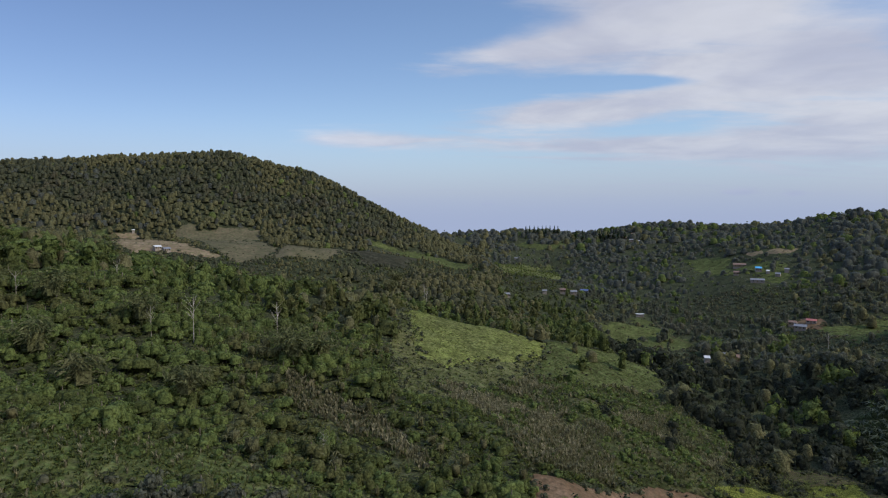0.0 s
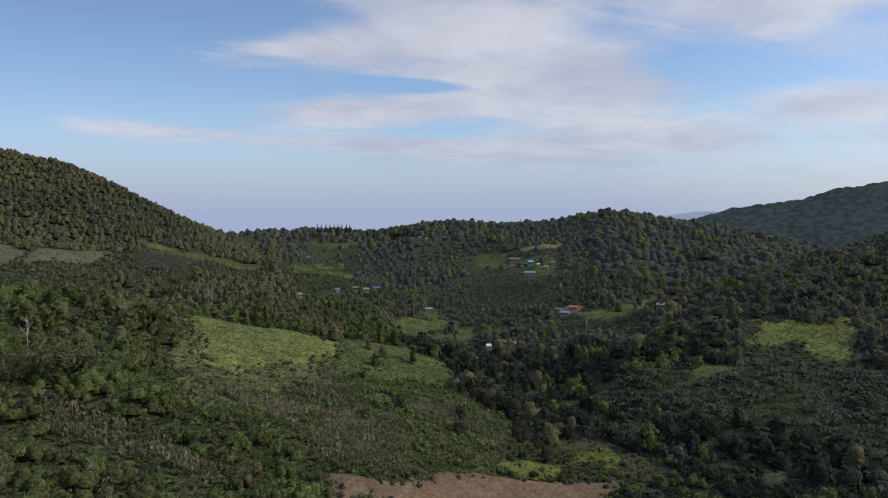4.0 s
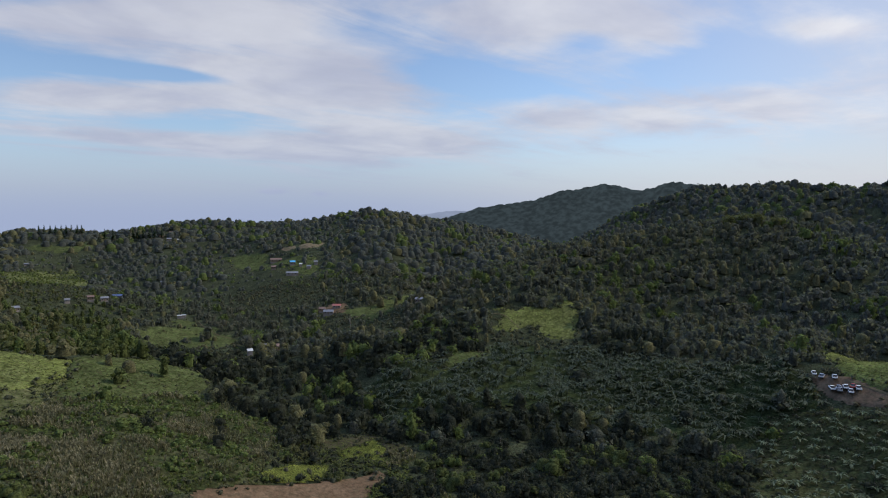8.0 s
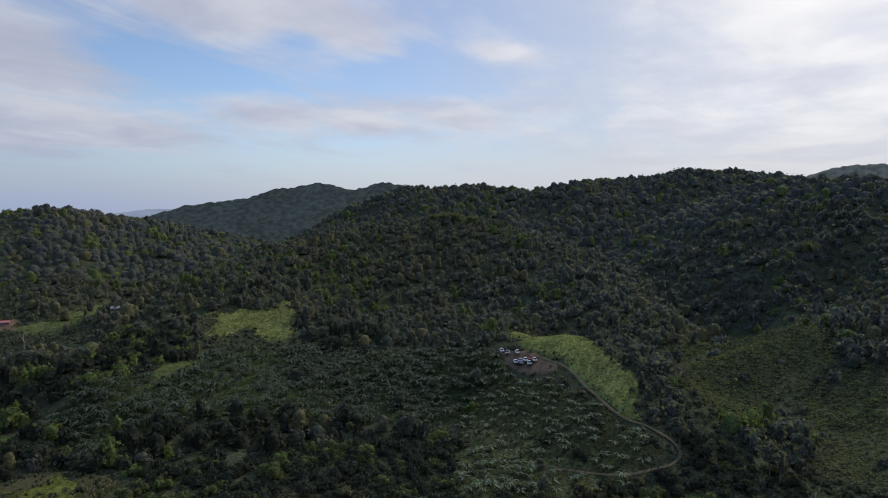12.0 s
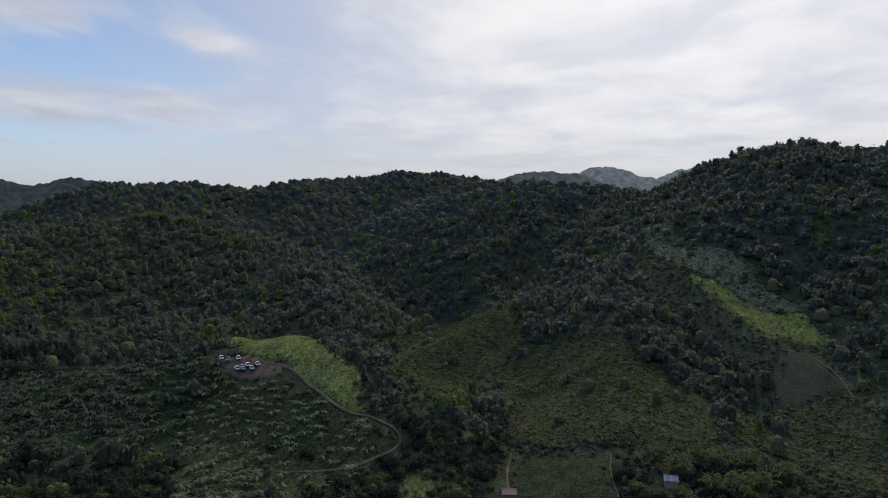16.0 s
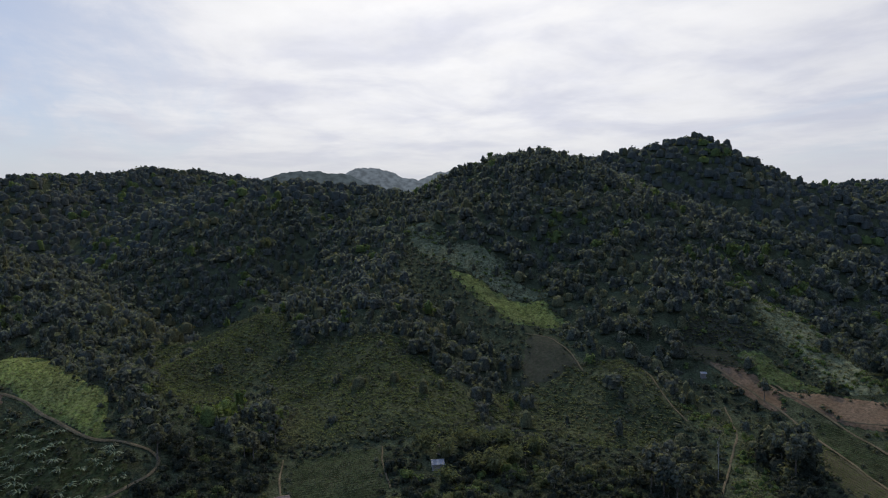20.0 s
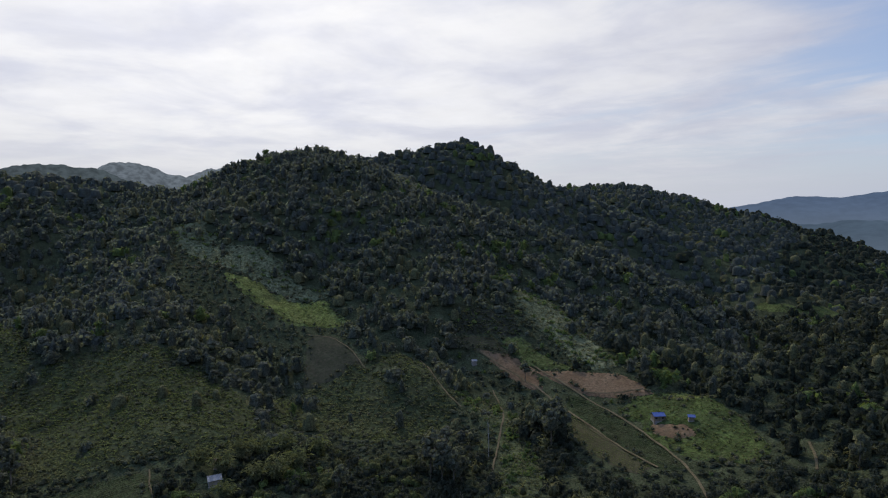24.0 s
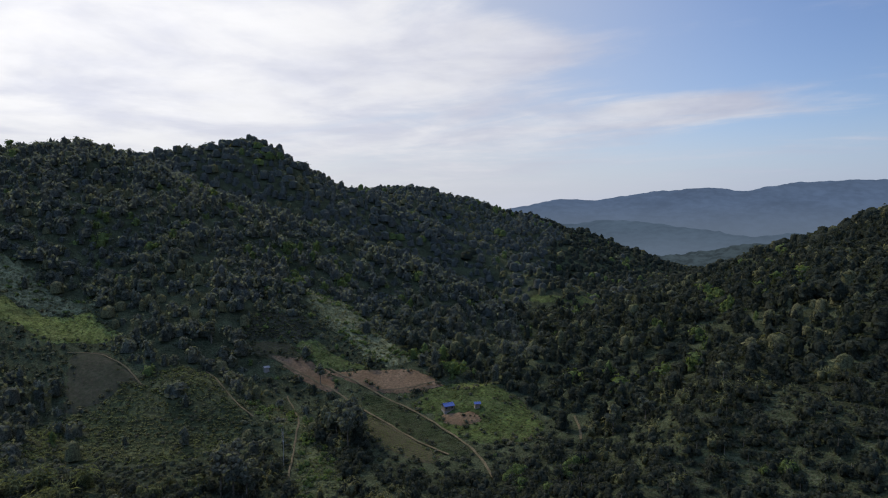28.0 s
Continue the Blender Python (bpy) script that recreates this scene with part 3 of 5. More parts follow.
for n, (kind, outline) in enumerate(ZONES):
    ox, oy = np.array(outline).T
    reach = float(np.hypot(ox, oy).mean())
    cell = 1.2 if reach < 330 else 2.0 if reach < 480 else 4.0
    xs, ys = np.arange(ox.min() - 6, ox.max() + 6, cell), np.arange(oy.min() - 6, oy.max() + 6, cell)
    gx, gy = np.meshgrid(xs, ys)
    use = kind_at(gx + cell / 2, gy + cell / 2)[:-1, :-1] == n + 1
    i = np.arange(gx.size).reshape(gx.shape)
    quads = np.stack([i[:-1, :-1], i[:-1, 1:], i[1:, 1:], i[1:, :-1]], -1)[use]
    used, back = np.unique(quads, return_inverse=True)
    px, py = gx.ravel()[used], gy.ravel()[used]
    rim = np.bincount(back.ravel(), minlength=len(used)) < 4
    me = quad_mesh(kind, np.stack([px, py, height(px, py) + np.where(rim, -0.35, 0.2)], 1), back.reshape(-1, 4))
    me.materials.append(FIELD[kind])
    name = {"soil": "soil_field", "rows": "row_field", "rows_green": "row_field", "shrub": "scrub_slope", "reed": "reed_slope", "rice": "rice_field", "banana": "grove_floor",
            "banana_dark": "plantation_floor", "fallow": "fallow_field", "burnt": "dark_field", "ploughed": "ploughed_field", "tall_grass": "grass_slope", "pale_grass": "grass_slope", "dry_scrub": "scrub_slope"}.get(kind, kind)
    tagged(new(name, me), WORDS[kind], "field", kind="structure")


def along(line, step):
    """Points every so often along a smoothed line, with the way across."""
    p = np.array(line, float)
    for k in range(2):
        q = np.empty((2 * len(p) - 2 + 2, 2))
        q[0], q[-1] = p[0], p[-1]
        q[1:-1:2], q[2:-1:2] = p[:-1] * 0.75 + p[1:] * 0.25, p[:-1] * 0.25 + p[1:] * 0.75
        p = q
    d = np.concatenate([[0], np.cumsum(np.hypot(*np.diff(p, axis=0).T))])
    s = np.arange(0, d[-1], step)
    c = np.stack([np.interp(s, d, p[:, 0]), np.interp(s, d, p[:, 1])], 1)
    t = np.gradient(c, axis=0)
    t /= np.linalg.norm(t, axis=1)[:, None] + 1e-9
    return c, np.stack([-t[:, 1], t[:, 0]], 1)


for wide, line in TRACKS:
    wide *= 0.44
    c, side = along(line, 1.5)
    c = c + side * 0.4 * lattice(c[:, 0] / 7, c[:, 1] / 7, 31)[:, None]
    w = wide * (1 + 0.2 * lattice(c[:, 0] / 5, c[:, 1] / 5, 32)) / 2
    rows = [c + side * (w * f)[:, None] for f in (-1, -0.45, 0, 0.45, 1)]
    rise = (0.30, 0.36, 0.42, 0.36, 0.30)
    v = np.concatenate([np.column_stack([r, height(r[:, 0], r[:, 1]) + h]) for r, h in zip(rows, rise)])
    i = np.arange(len(c) - 1)
    quads = np.concatenate([np.stack([i + k * len(c), i + 1 + k * len(c), i + 1 + (k + 1) * len(c), i + (k + 1) * len(c)], 1) for k in range(4)])
    me = quad_mesh("track", v, quads)
    me.materials.append(M_TRACK)
    tagged(new("track", me), "worn pale earth track across the slope", "track", kind="structure")


# ---- trees ----
def ball(radius):
    """A rough eight-cornered core of six quads."""
    v = np.array([(a, b, c) for a in (-1, 1) for b in (-1, 1) for c in (-1, 1)], float) / math.sqrt(3) * radius
    q = np.array([(0, 1, 3, 2), (4, 6, 7, 5), (0, 4, 5, 1), (2, 3, 7, 6), (0, 2, 6, 4), (1, 5, 7, 3)])
    return v, q


def dome(rng, radius, lumps=(0.62, 1.25), whole=False):
    """A lumpy rounded core: twelve quads down to below its middle, or twenty-four all round."""
    spots = [(a, c, d) for d in (1, 0, -1) for c in (-1, 0, 1) for a in (-1, 0, 1) if (a, c, d) != (0, 0, 0) and (whole or d >= 0)]
    at = {p: k for k, p in enumerate(spots)}
    quads = []
    for axis in range(3):
        for side in (1, -1):
            if axis == 2 and side < 0 and not whole:
                continue
            for u in (-1, 0):
                for w in (-1, 0):
                    ring = [(u, w), (u + 1, w), (u + 1, w + 1), (u, w + 1)][::side]
                    corner = []
                    for a, c in ring:
                        p = [0, 0, 0]
                        p[axis], p[(axis + 1) % 3], p[(axis + 2) % 3] = side, a, c
                        corner.append(tuple(p))
                    if all(p in at for p in corner):
                        quads.append([at[p] for p in corner])
    v = np.array(spots, float)
    v /= np.linalg.norm(v, axis=1)[:, None]
    if not whole:
        v[v[:, 2] == 0, 2] = -0.45
    return v * radius * rng.uniform(*lumps, (len(v), 1)), np.array(quads)


def join(bits):
    """Bits of (verts, quads, slot) as one."""
    verts, quads, slots, base = [], [], [], 0
    for v, q, s in bits:
        verts.append(v), quads.append(q + base), slots.append(np.full(len(q), s))
        base += len(v)
    return np.concatenate(verts), np.concatenate(quads), np.concatenate(slots)


def tube(p0, p1, r0, r1, sides=4):
    p0, p1 = np.array(p0, float), np.array(p1, float)
    a = np.arange(sides) * 2 * math.pi / sides
    ring = np.stack([np.cos(a), np.sin(a), 0 * a], 1)
    v = np.concatenate([p0 + ring * r0, p1 + ring * r1])
    i = np.arange(sides)
    return v, np.stack([i, (i + 1) % sides, (i + 1) % sides + sides, i + sides], 1)


def crown(rng, lobes, leaves, size, wide=0.56, base=0.14, core=0.62, lumps=(0.62, 1.25)):
    """A crown one unit high on the ground: lobes clothed with bent leaf clumps, each lobe with a dark core."""
    bits = []
    for k in range(lobes):
        a = rng.uniform(0, 2 * math.pi)
        r = wide * 0.62 * math.sqrt(k / max(1, lobes - 1)) if lobes > 1 else 0
        c = np.array([math.cos(a) * r, math.sin(a) * r, base + 0.2 + rng.uniform(0, 0.42 if lobes > 1 else 0.22) * (1 - r)])
        s = rng.uniform(0.50, 0.68) * wide / (lobes ** 0.2) * 1.1
        v, q = dome(rng, s * core, lumps)
        bits.append((v + c, q, 0))
        n = max(3, leaves // lobes)
        d = rng.normal(size=(n, 3))
        d[:, 2] = np.abs(d[:, 2]) * 1.1 - 0.35
        d /= np.linalg.norm(d, axis=1)[:, None]
        p = c + d * s * rng.uniform(0.72, 1.22, (n, 1))
        t1 = np.cross(d, rng.normal(size=(n, 3)))
        t1 /= np.linalg.norm(t1, axis=1)[:, None]
        tilt = d + rng.normal(size=(n, 3)) * 0.4
        t2 = np.cross(tilt, t1)
        t2 /= np.linalg.norm(t2, axis=1)[:, None]
        h = size * rng.uniform(0.6, 1.25, (n, 1))
        g = h * rng.uniform(0.5, 0.9, (n, 1))
        quad = np.stack([p - t1 * h, p - t2 * g - d * h * 0.3, p + t1 * h, p + t2 * g], 1).reshape(-1, 3)
        bits.append((quad, np.arange(4 * n).reshape(n, 4), 0))
    return bits


def canopy(rng, lobes, leaves, size, wide, tall=1.0, core=0.7):
    """A forest crown one unit high: one rounded heart, and lobes of small leaf clumps that break its outline."""
    v, q = dome(rng, 1.0, (0.86, 1.1))
    bits = [(v * (wide * core, wide * core, 0.40 * tall) + (0, 0, 0.50 * tall), q, 0)]
    for k in range(lobes):
        a, f = 2.4 * k + rng.uniform(-0.5, 0.5), k / max(1, lobes - 1)
        c = np.array([math.cos(a) * wide * 0.55 * f, math.sin(a) * wide * 0.55 * f, tall * (0.70 - 0.26 * f + rng.uniform(-0.08, 0.06))])
        r = wide * rng.uniform(0.48, 0.7)
        n = max(4, leaves // lobes)
        d = rng.normal(size=(n, 3))
        d[:, 2] = np.abs(d[:, 2]) * 1.2 - 0.3
        d /= np.linalg.norm(d, axis=1)[:, None]
        p = c + d * (r, r, r * 0.8) * rng.uniform(0.8, 1.28, (n, 1))
        t1 = np.cross(d, rng.normal(size=(n, 3)))
        t1 /= np.linalg.norm(t1, axis=1)[:, None]
        t2 = np.cross(d + rng.normal(size=(n, 3)) * 0.35, t1)
        t2 /= np.linalg.norm(t2, axis=1)[:, None]
        h = size * rng.uniform(0.6, 1.3, (n, 1))
        g = h * rng.uniform(0.55, 0.95, (n, 1))
        quad = np.stack([p - t1 * h, p - t2 * g - d * h * 0.35, p + t1 * h, p + t2 * g - d * h * 0.2], 1).reshape(-1, 3)
        bits.append((quad, np.arange(4 * n).reshape(n, 4), 0))
    return bits


def scatter(spacing, box, keep, rng):
    """Uneven places on the plan, about one for each square of that spacing, thinned by keep(x, y)."""
    x0, y0, x1, y1 = box
    gx, gy = np.meshgrid(np.arange(x0, x1, spacing), np.arange(y0, y1, spacing))
    x = gx.ravel() + rng.uniform(-0.5, 0.5, gx.size) * spacing
    y = gy.ravel() + rng.uniform(-0.5, 0.5, gx.size) * spacing
    m = keep(x, y) > rng.uniform(0, 1, x.size)
    return x[m], y[m]


def plant(name, kinds, x, y, tall, mats, rng, label, category, spread=1.0, sink=0.25):
    """All plants of a stretch of land in one mesh: each takes one of the kinds, turned and sized."""
    z = height(x, y) - sink
    pick = rng.integers(0, len(kinds), len(x))
    turn = rng.uniform(0, 2 * math.pi, len(x))
    wide = rng.uniform(0.72, 1.3, len(x)) * spread
    V, Q, S, base = [], [], [], 0
    for k, (v, q, s) in enumerate(kinds):
        m = pick == k
        if not m.any():
            continue
        c, sn, t = np.cos(turn[m])[:, None], np.sin(turn[m])[:, None], tall[m][:, None]
        w = t * wide[m][:, None]
        px = (v[None, :, 0] * c - v[None, :, 1] * sn) * w + x[m][:, None]
        py = (v[None, :, 0] * sn + v[None, :, 1] * c) * w + y[m][:, None]
        pz = v[None, :, 2] * t + z[m][:, None]
        V.append(np.stack([px, py, pz], -1).reshape(-1, 3))
        Q.append((q[None] + (np.arange(m.sum()) * len(v))[:, None, None]).reshape(-1, 4) + base)
        S.append(np.tile(s, m.sum()))
        base += m.sum() * len(v)
    me = quad_mesh(name, np.concatenate(V), np.concatenate(Q), np.concatenate(S), smooth=True)
    for mat in mats:
        me.materials.append(mat)
    return tagged(new(name, me), label, category, kind="stuff")


def blades(rng, count, long, wide, lean, bend=0.35, root=0.12):
    """A tuft of bent blades, each of two quads."""
    bits = []
    for k in range(count):
        a = rng.uniform(0, 2 * math.pi)
        out, side = np.array([math.cos(a), math.sin(a), 0]), np.array([-math.sin(a), math.cos(a), 0])
        s, l = rng.uniform(0.7, 1.1), rng.uniform(0.5, 1.2) * lean
        p0 = out * root * rng.uniform(0, 1)
        p1 = p0 + (out * l * 0.5 + np.array([0, 0, 0.62])) * s * long
        p2 = p1 + (out * (l * 0.7 + bend * 0.4) + np.array([0, 0, 0.42 - bend])) * s * long
        w = wide * rng.uniform(0.7, 1.2)
        v = np.array([p0 - side * w * 0.6, p0 + side * w * 0.6, p1 + side * w, p1 - side * w, p2 + side * w * 0.3, p2 - side * w * 0.3])
        bits.append((v, np.array([(0, 1, 2, 3), (3, 2, 4, 5)]), 0))
    return bits


def plumes(rng, count, wide=0.07):
    """A bamboo clump one unit high: culms that rise and arch over, feathered with drooping leaves."""
    bits = []
    for k in range(count):
        a, s = rng.uniform(0, 2 * math.pi), rng.uniform(0.7, 1.05)
        out = np.array([math.cos(a), math.sin(a), 0])
        reach = rng.uniform(0.06, 0.42)
        for f in (0.35, 0.55, 0.75, 0.92, 1.05):
            p = out * reach * f * f + np.array([0, 0, s * (f - 0.28 * f * f * (0.4 + reach))]) + rng.normal(size=3) * 0.03
            d = out * 0.6 + rng.normal(size=3) * 0.5
            d /= np.linalg.norm(d)
            e = np.cross(d, rng.normal(size=3))
            e /= np.linalg.norm(e)
            h = wide * rng.uniform(0.7, 1.4)
            v = np.array([p - d * h, p - e * h * 0.34, p + d * h * 1.6 - np.array([0, 0, h * 0.8]), p + e * h * 0.34])
            bits.append((v, np.array([(0, 1, 2, 3)]), 0))
    v, q = ball(0.2)
    bits.append((v * (1, 1, 1.6) + (0, 0, 0.42), q, 0))
    return bits


def cone_tree(rng, leaves):
    bits = []
    for k in range(leaves):
        f = k / leaves
        a, r = rng.uniform(0, 2 * math.pi), 0.16 * (1 - f) + 0.02
        out, side = np.array([math.cos(a), math.sin(a), 0]), np.array([-math.sin(a), math.cos(a), 0])
        p = np.array([0, 0, 0.18 + 0.82 * f])
        v = np.array([p - side * r * 0.5, p + out * r * 1.1 - side * r * 0.3 + (0, 0, 0.03), p + out * r * 1.2 + side * r * 0.4 + (0, 0, 0.05), p + side * r * 0.5 + (0, 0, 0.05)])
        bits.append((v, np.array([(0, 1, 2, 3)]), 0))
    return bits + [(*tube((0, 0, 0), (0, 0, 0.9), 0.02, 0.004), 1)]


rng = np.random.default_rng(5)
TREE_NEAR = [join(crown(rng, 4, 76, 0.066, 0.60, -0.08, 0.56, (0.8, 1.2)) + [(*tube((0, 0, 0), (0, 0, 0.6), 0.025, 0.012), 1)]) for k in range(12)]
TREE_LEAFY = [join(crown(rng, 6, 150, 0.040, 0.62, -0.1, 0.68, (0.8, 1.15)) + [(*tube((0, 0, 0), (0, 0, 0.6), 0.025, 0.012), 1)]) for k in range(10)]
TREE_MID = [join(canopy(rng, 3 + k % 3, 42, 0.092, (0.38, 0.48, 0.56, 0.32)[k % 4], (1.0, 0.9, 0.8, 1.18)[k % 4], 0.52)) for k in range(16)]
TREE_FAR = [join(canopy(rng, 2 + k % 2, 10, 0.14, (0.42, 0.5, 0.36)[k % 3], (1.0, 0.88, 1.1)[k % 3], 0.82)) for k in range(12)]
BUSH = [join(crown(rng, 1, 10, 0.2, 0.80, -0.04, 0.6)) for k in range(8)]
REED = [join(blades(rng, 8, 0.95, 0.055, 0.2, 0.2)) for k in range(6)]
TUFT = [join(blades(rng, 6, 0.9, 0.09, 0.6)) for k in range(6)]
BANANA = [join(blades(rng, 12, 0.52, 0.055, 1.0, 0.7, 0.03) + [(*tube((0, 0, 0), (0, 0, 0.45), 0.04, 0.025), 0)]) for k in range(6)]
BANANA = [(v + np.where((np.arange(len(v)) < len(v) - 8)[:, None], (0, 0, 0.34), (0, 0, 0)), q, s) for v, q, s in BANANA]
THICKET = [join(plumes(rng, 9, 0.085)) for k in range(6)]
THICKET_FAR = [join(canopy(rng, 3, 14, 0.115, (0.4, 0.5, 0.34)[k % 3], (1.0, 0.85, 1.15)[k % 3], 0.66)) for k in range(9)]
WEED = [join(blades(rng, 4, 0.8, 0.17, 1.0)) for k in range(6)]


def in_sector(x, y, r0, r1):
    """The stretch of the plan between two distances that the valley's sides take up, from the west hill round to the south forest."""
    r = np.hypot(x, y)
    a = np.degrees(np.arctan2(x, y))
    return ((r >= r0) & (r < r1) & ((a > -42) | (a < -168))).astype(float)


# ---- buildings, cars and single trees ----
def plain(name, colour, rough=0.6, metal=0.0, wear=0.25, scale=1.5):
    """Painted or metal surface with stains and grain."""
    m, n = material(name)
    spot = n.add("ShaderNodeTexCoord").outputs["Object"]
    stain, grain = n.noise(spot, scale, 4.0, 0.6), n.noise(spot, scale * 9, 3.0, 0.6)
    tone = n.step(n.math("ADD", n.math("MULTIPLY", stain, 0.7), n.math("MULTIPLY", grain, 0.3)), 0.35, 0.7)
    c = n.mix(tone, (*[v * (1 - wear) for v in colour], 1), (*colour, 1))
    rise = n.add("ShaderNodeBump", {"Strength": 0.15, "Distance": 0.02, "Height": grain})
    n.add("ShaderNodeOutputMaterial", {0: n.add("ShaderNodeBsdfPrincipled", {"Base Color": c, "Roughness": rough, "Metallic": metal, "Normal": rise.outputs[0]}).outputs[0]})
    return m


M_ROOF = {"zinc": plain("zinc_sheet", (0.20, 0.20, 0.21), 0.65, 0.15, 0.5), "rust": plain("rusty_sheet", (0.20, 0.12, 0.085), 0.75, 0.1, 0.5),
          "blue": plain("blue_tarpaulin", (0.018, 0.055, 0.22), 0.5), "azure": plain("azure_sheet", (0.05, 0.33, 0.58), 0.5), "navy": plain("navy_sheet", (0.05, 0.07, 0.16), 0.5),
          "white": plain("white_sheet", (0.46, 0.46, 0.45), 0.6), "red": plain("red_sheet", (0.32, 0.09, 0.06), 0.6)}
M_PLASTER, M_WEAVE = plain("pale_plaster", (0.24, 0.21, 0.18), 0.9), plain("split_bamboo_wall", (0.24, 0.18, 0.12), 0.9, 0, 0.4)
M_TIMBER, M_DARK_GLASS = plain("weathered_timber", (0.17, 0.12, 0.08), 0.85, 0, 0.4), plain("dark_glass", (0.02, 0.025, 0.03), 0.12, 0, 0.1)
M_TYRE, M_STEEL = plain("tyre_rubber", (0.02, 0.02, 0.02), 0.85), plain("wheel_steel", (0.45, 0.45, 0.46), 0.35, 0.8)
M_PAINT = {"white": plain("white_car_paint", (0.74, 0.74, 0.73), 0.25, 0, 0.08), "silver": plain("silver_car_paint", (0.44, 0.45, 0.47), 0.28, 0.5, 0.1), "red": plain("red_car_paint", (0.34, 0.03, 0.025), 0.25, 0, 0.1)}
ROOF_WORDS = {"zinc": "grey zinc sheet roof", "rust": "rusty brown sheet roof", "blue": "bright blue tarpaulin roof", "azure": "light blue sheet roof", "navy": "dark blue sheet roof", "white": "white sheet roof", "red": "red sheet roof"}


def mesh_part(name, bits, mats, parent, label="", at=None):
    """One mesh object under a thing, from bits of quads."""
    v, q, s = join(bits)
    me = quad_mesh(name, v, q, s, smooth=False)
    for mat in mats if isinstance(mats, (list, tuple)) else [mats]:
        me.materials.append(mat)
    ob = new(name, me)
    ob.parent = parent
    if at is not None:
        ob.matrix_basis = at
    return tagged(ob, label) if label else ob


def block(x0, y0, z0, x1, y1, z1):
    v = np.array([(x, y, z) for x in (x0, x1) for y in (y0, y1) for z in (z0, z1)], float)
    return v, np.array([(0, 1, 3, 2), (4, 6, 7, 5), (0, 4, 5, 1), (2, 3, 7, 6), (0, 2, 6, 4), (1, 5, 7, 3)])


def prism(profile, x0, x1):
    """A side profile of an even number of corners (y, z), drawn out along x and capped with quads."""
    p = np.array(profile, float)
    n = len(p)
    v = np.concatenate([np.column_stack([np.full(n, x), p]) for x in (x0, x1)])
    i = np.arange(n)
    sides = np.stack([i, (i + 1) % n, (i + 1) % n + n, i + n], 1)
    caps = [(k, n - 1 - k, n - 2 - k, k + 1) for k in range(n // 2 - 1)]
    return v, np.concatenate([sides, np.array([c for c in caps] + [tuple(j + n for j in reversed(c)) for c in caps])])


def wheel_bits(x, y, r, w, sides=10):
    a = np.arange(sides) * 2 * math.pi / sides
    ring = np.stack([0 * a, np.cos(a), np.sin(a)], 1)
    v = np.concatenate([ring * r + (x - w / 2, y, r), ring * r + (x + w / 2, y, r), ring * r * 0.6 + (x - w / 2, y, r), ring * r * 0.6 + (x + w / 2, y, r)])
    i, j = np.arange(sides), (np.arange(sides) + 1) % sides
    return v, np.concatenate([np.stack([i, j, j + sides, i + sides], 1), np.stack([i, i + 2 * sides, j + 2 * sides, j], 1), np.stack([i + sides, j + sides, j + 3 * sides, i + 3 * sides], 1)])


CLEAR = []


def level(x, y, reach=0.0):
    """Height of a footing: the lowest ground under a thing of that reach."""
    return float(min(height(np.array([x + a]), np.array([y + b]))[0] for a in (-reach, 0, reach) for b in (-reach, 0, reach)))


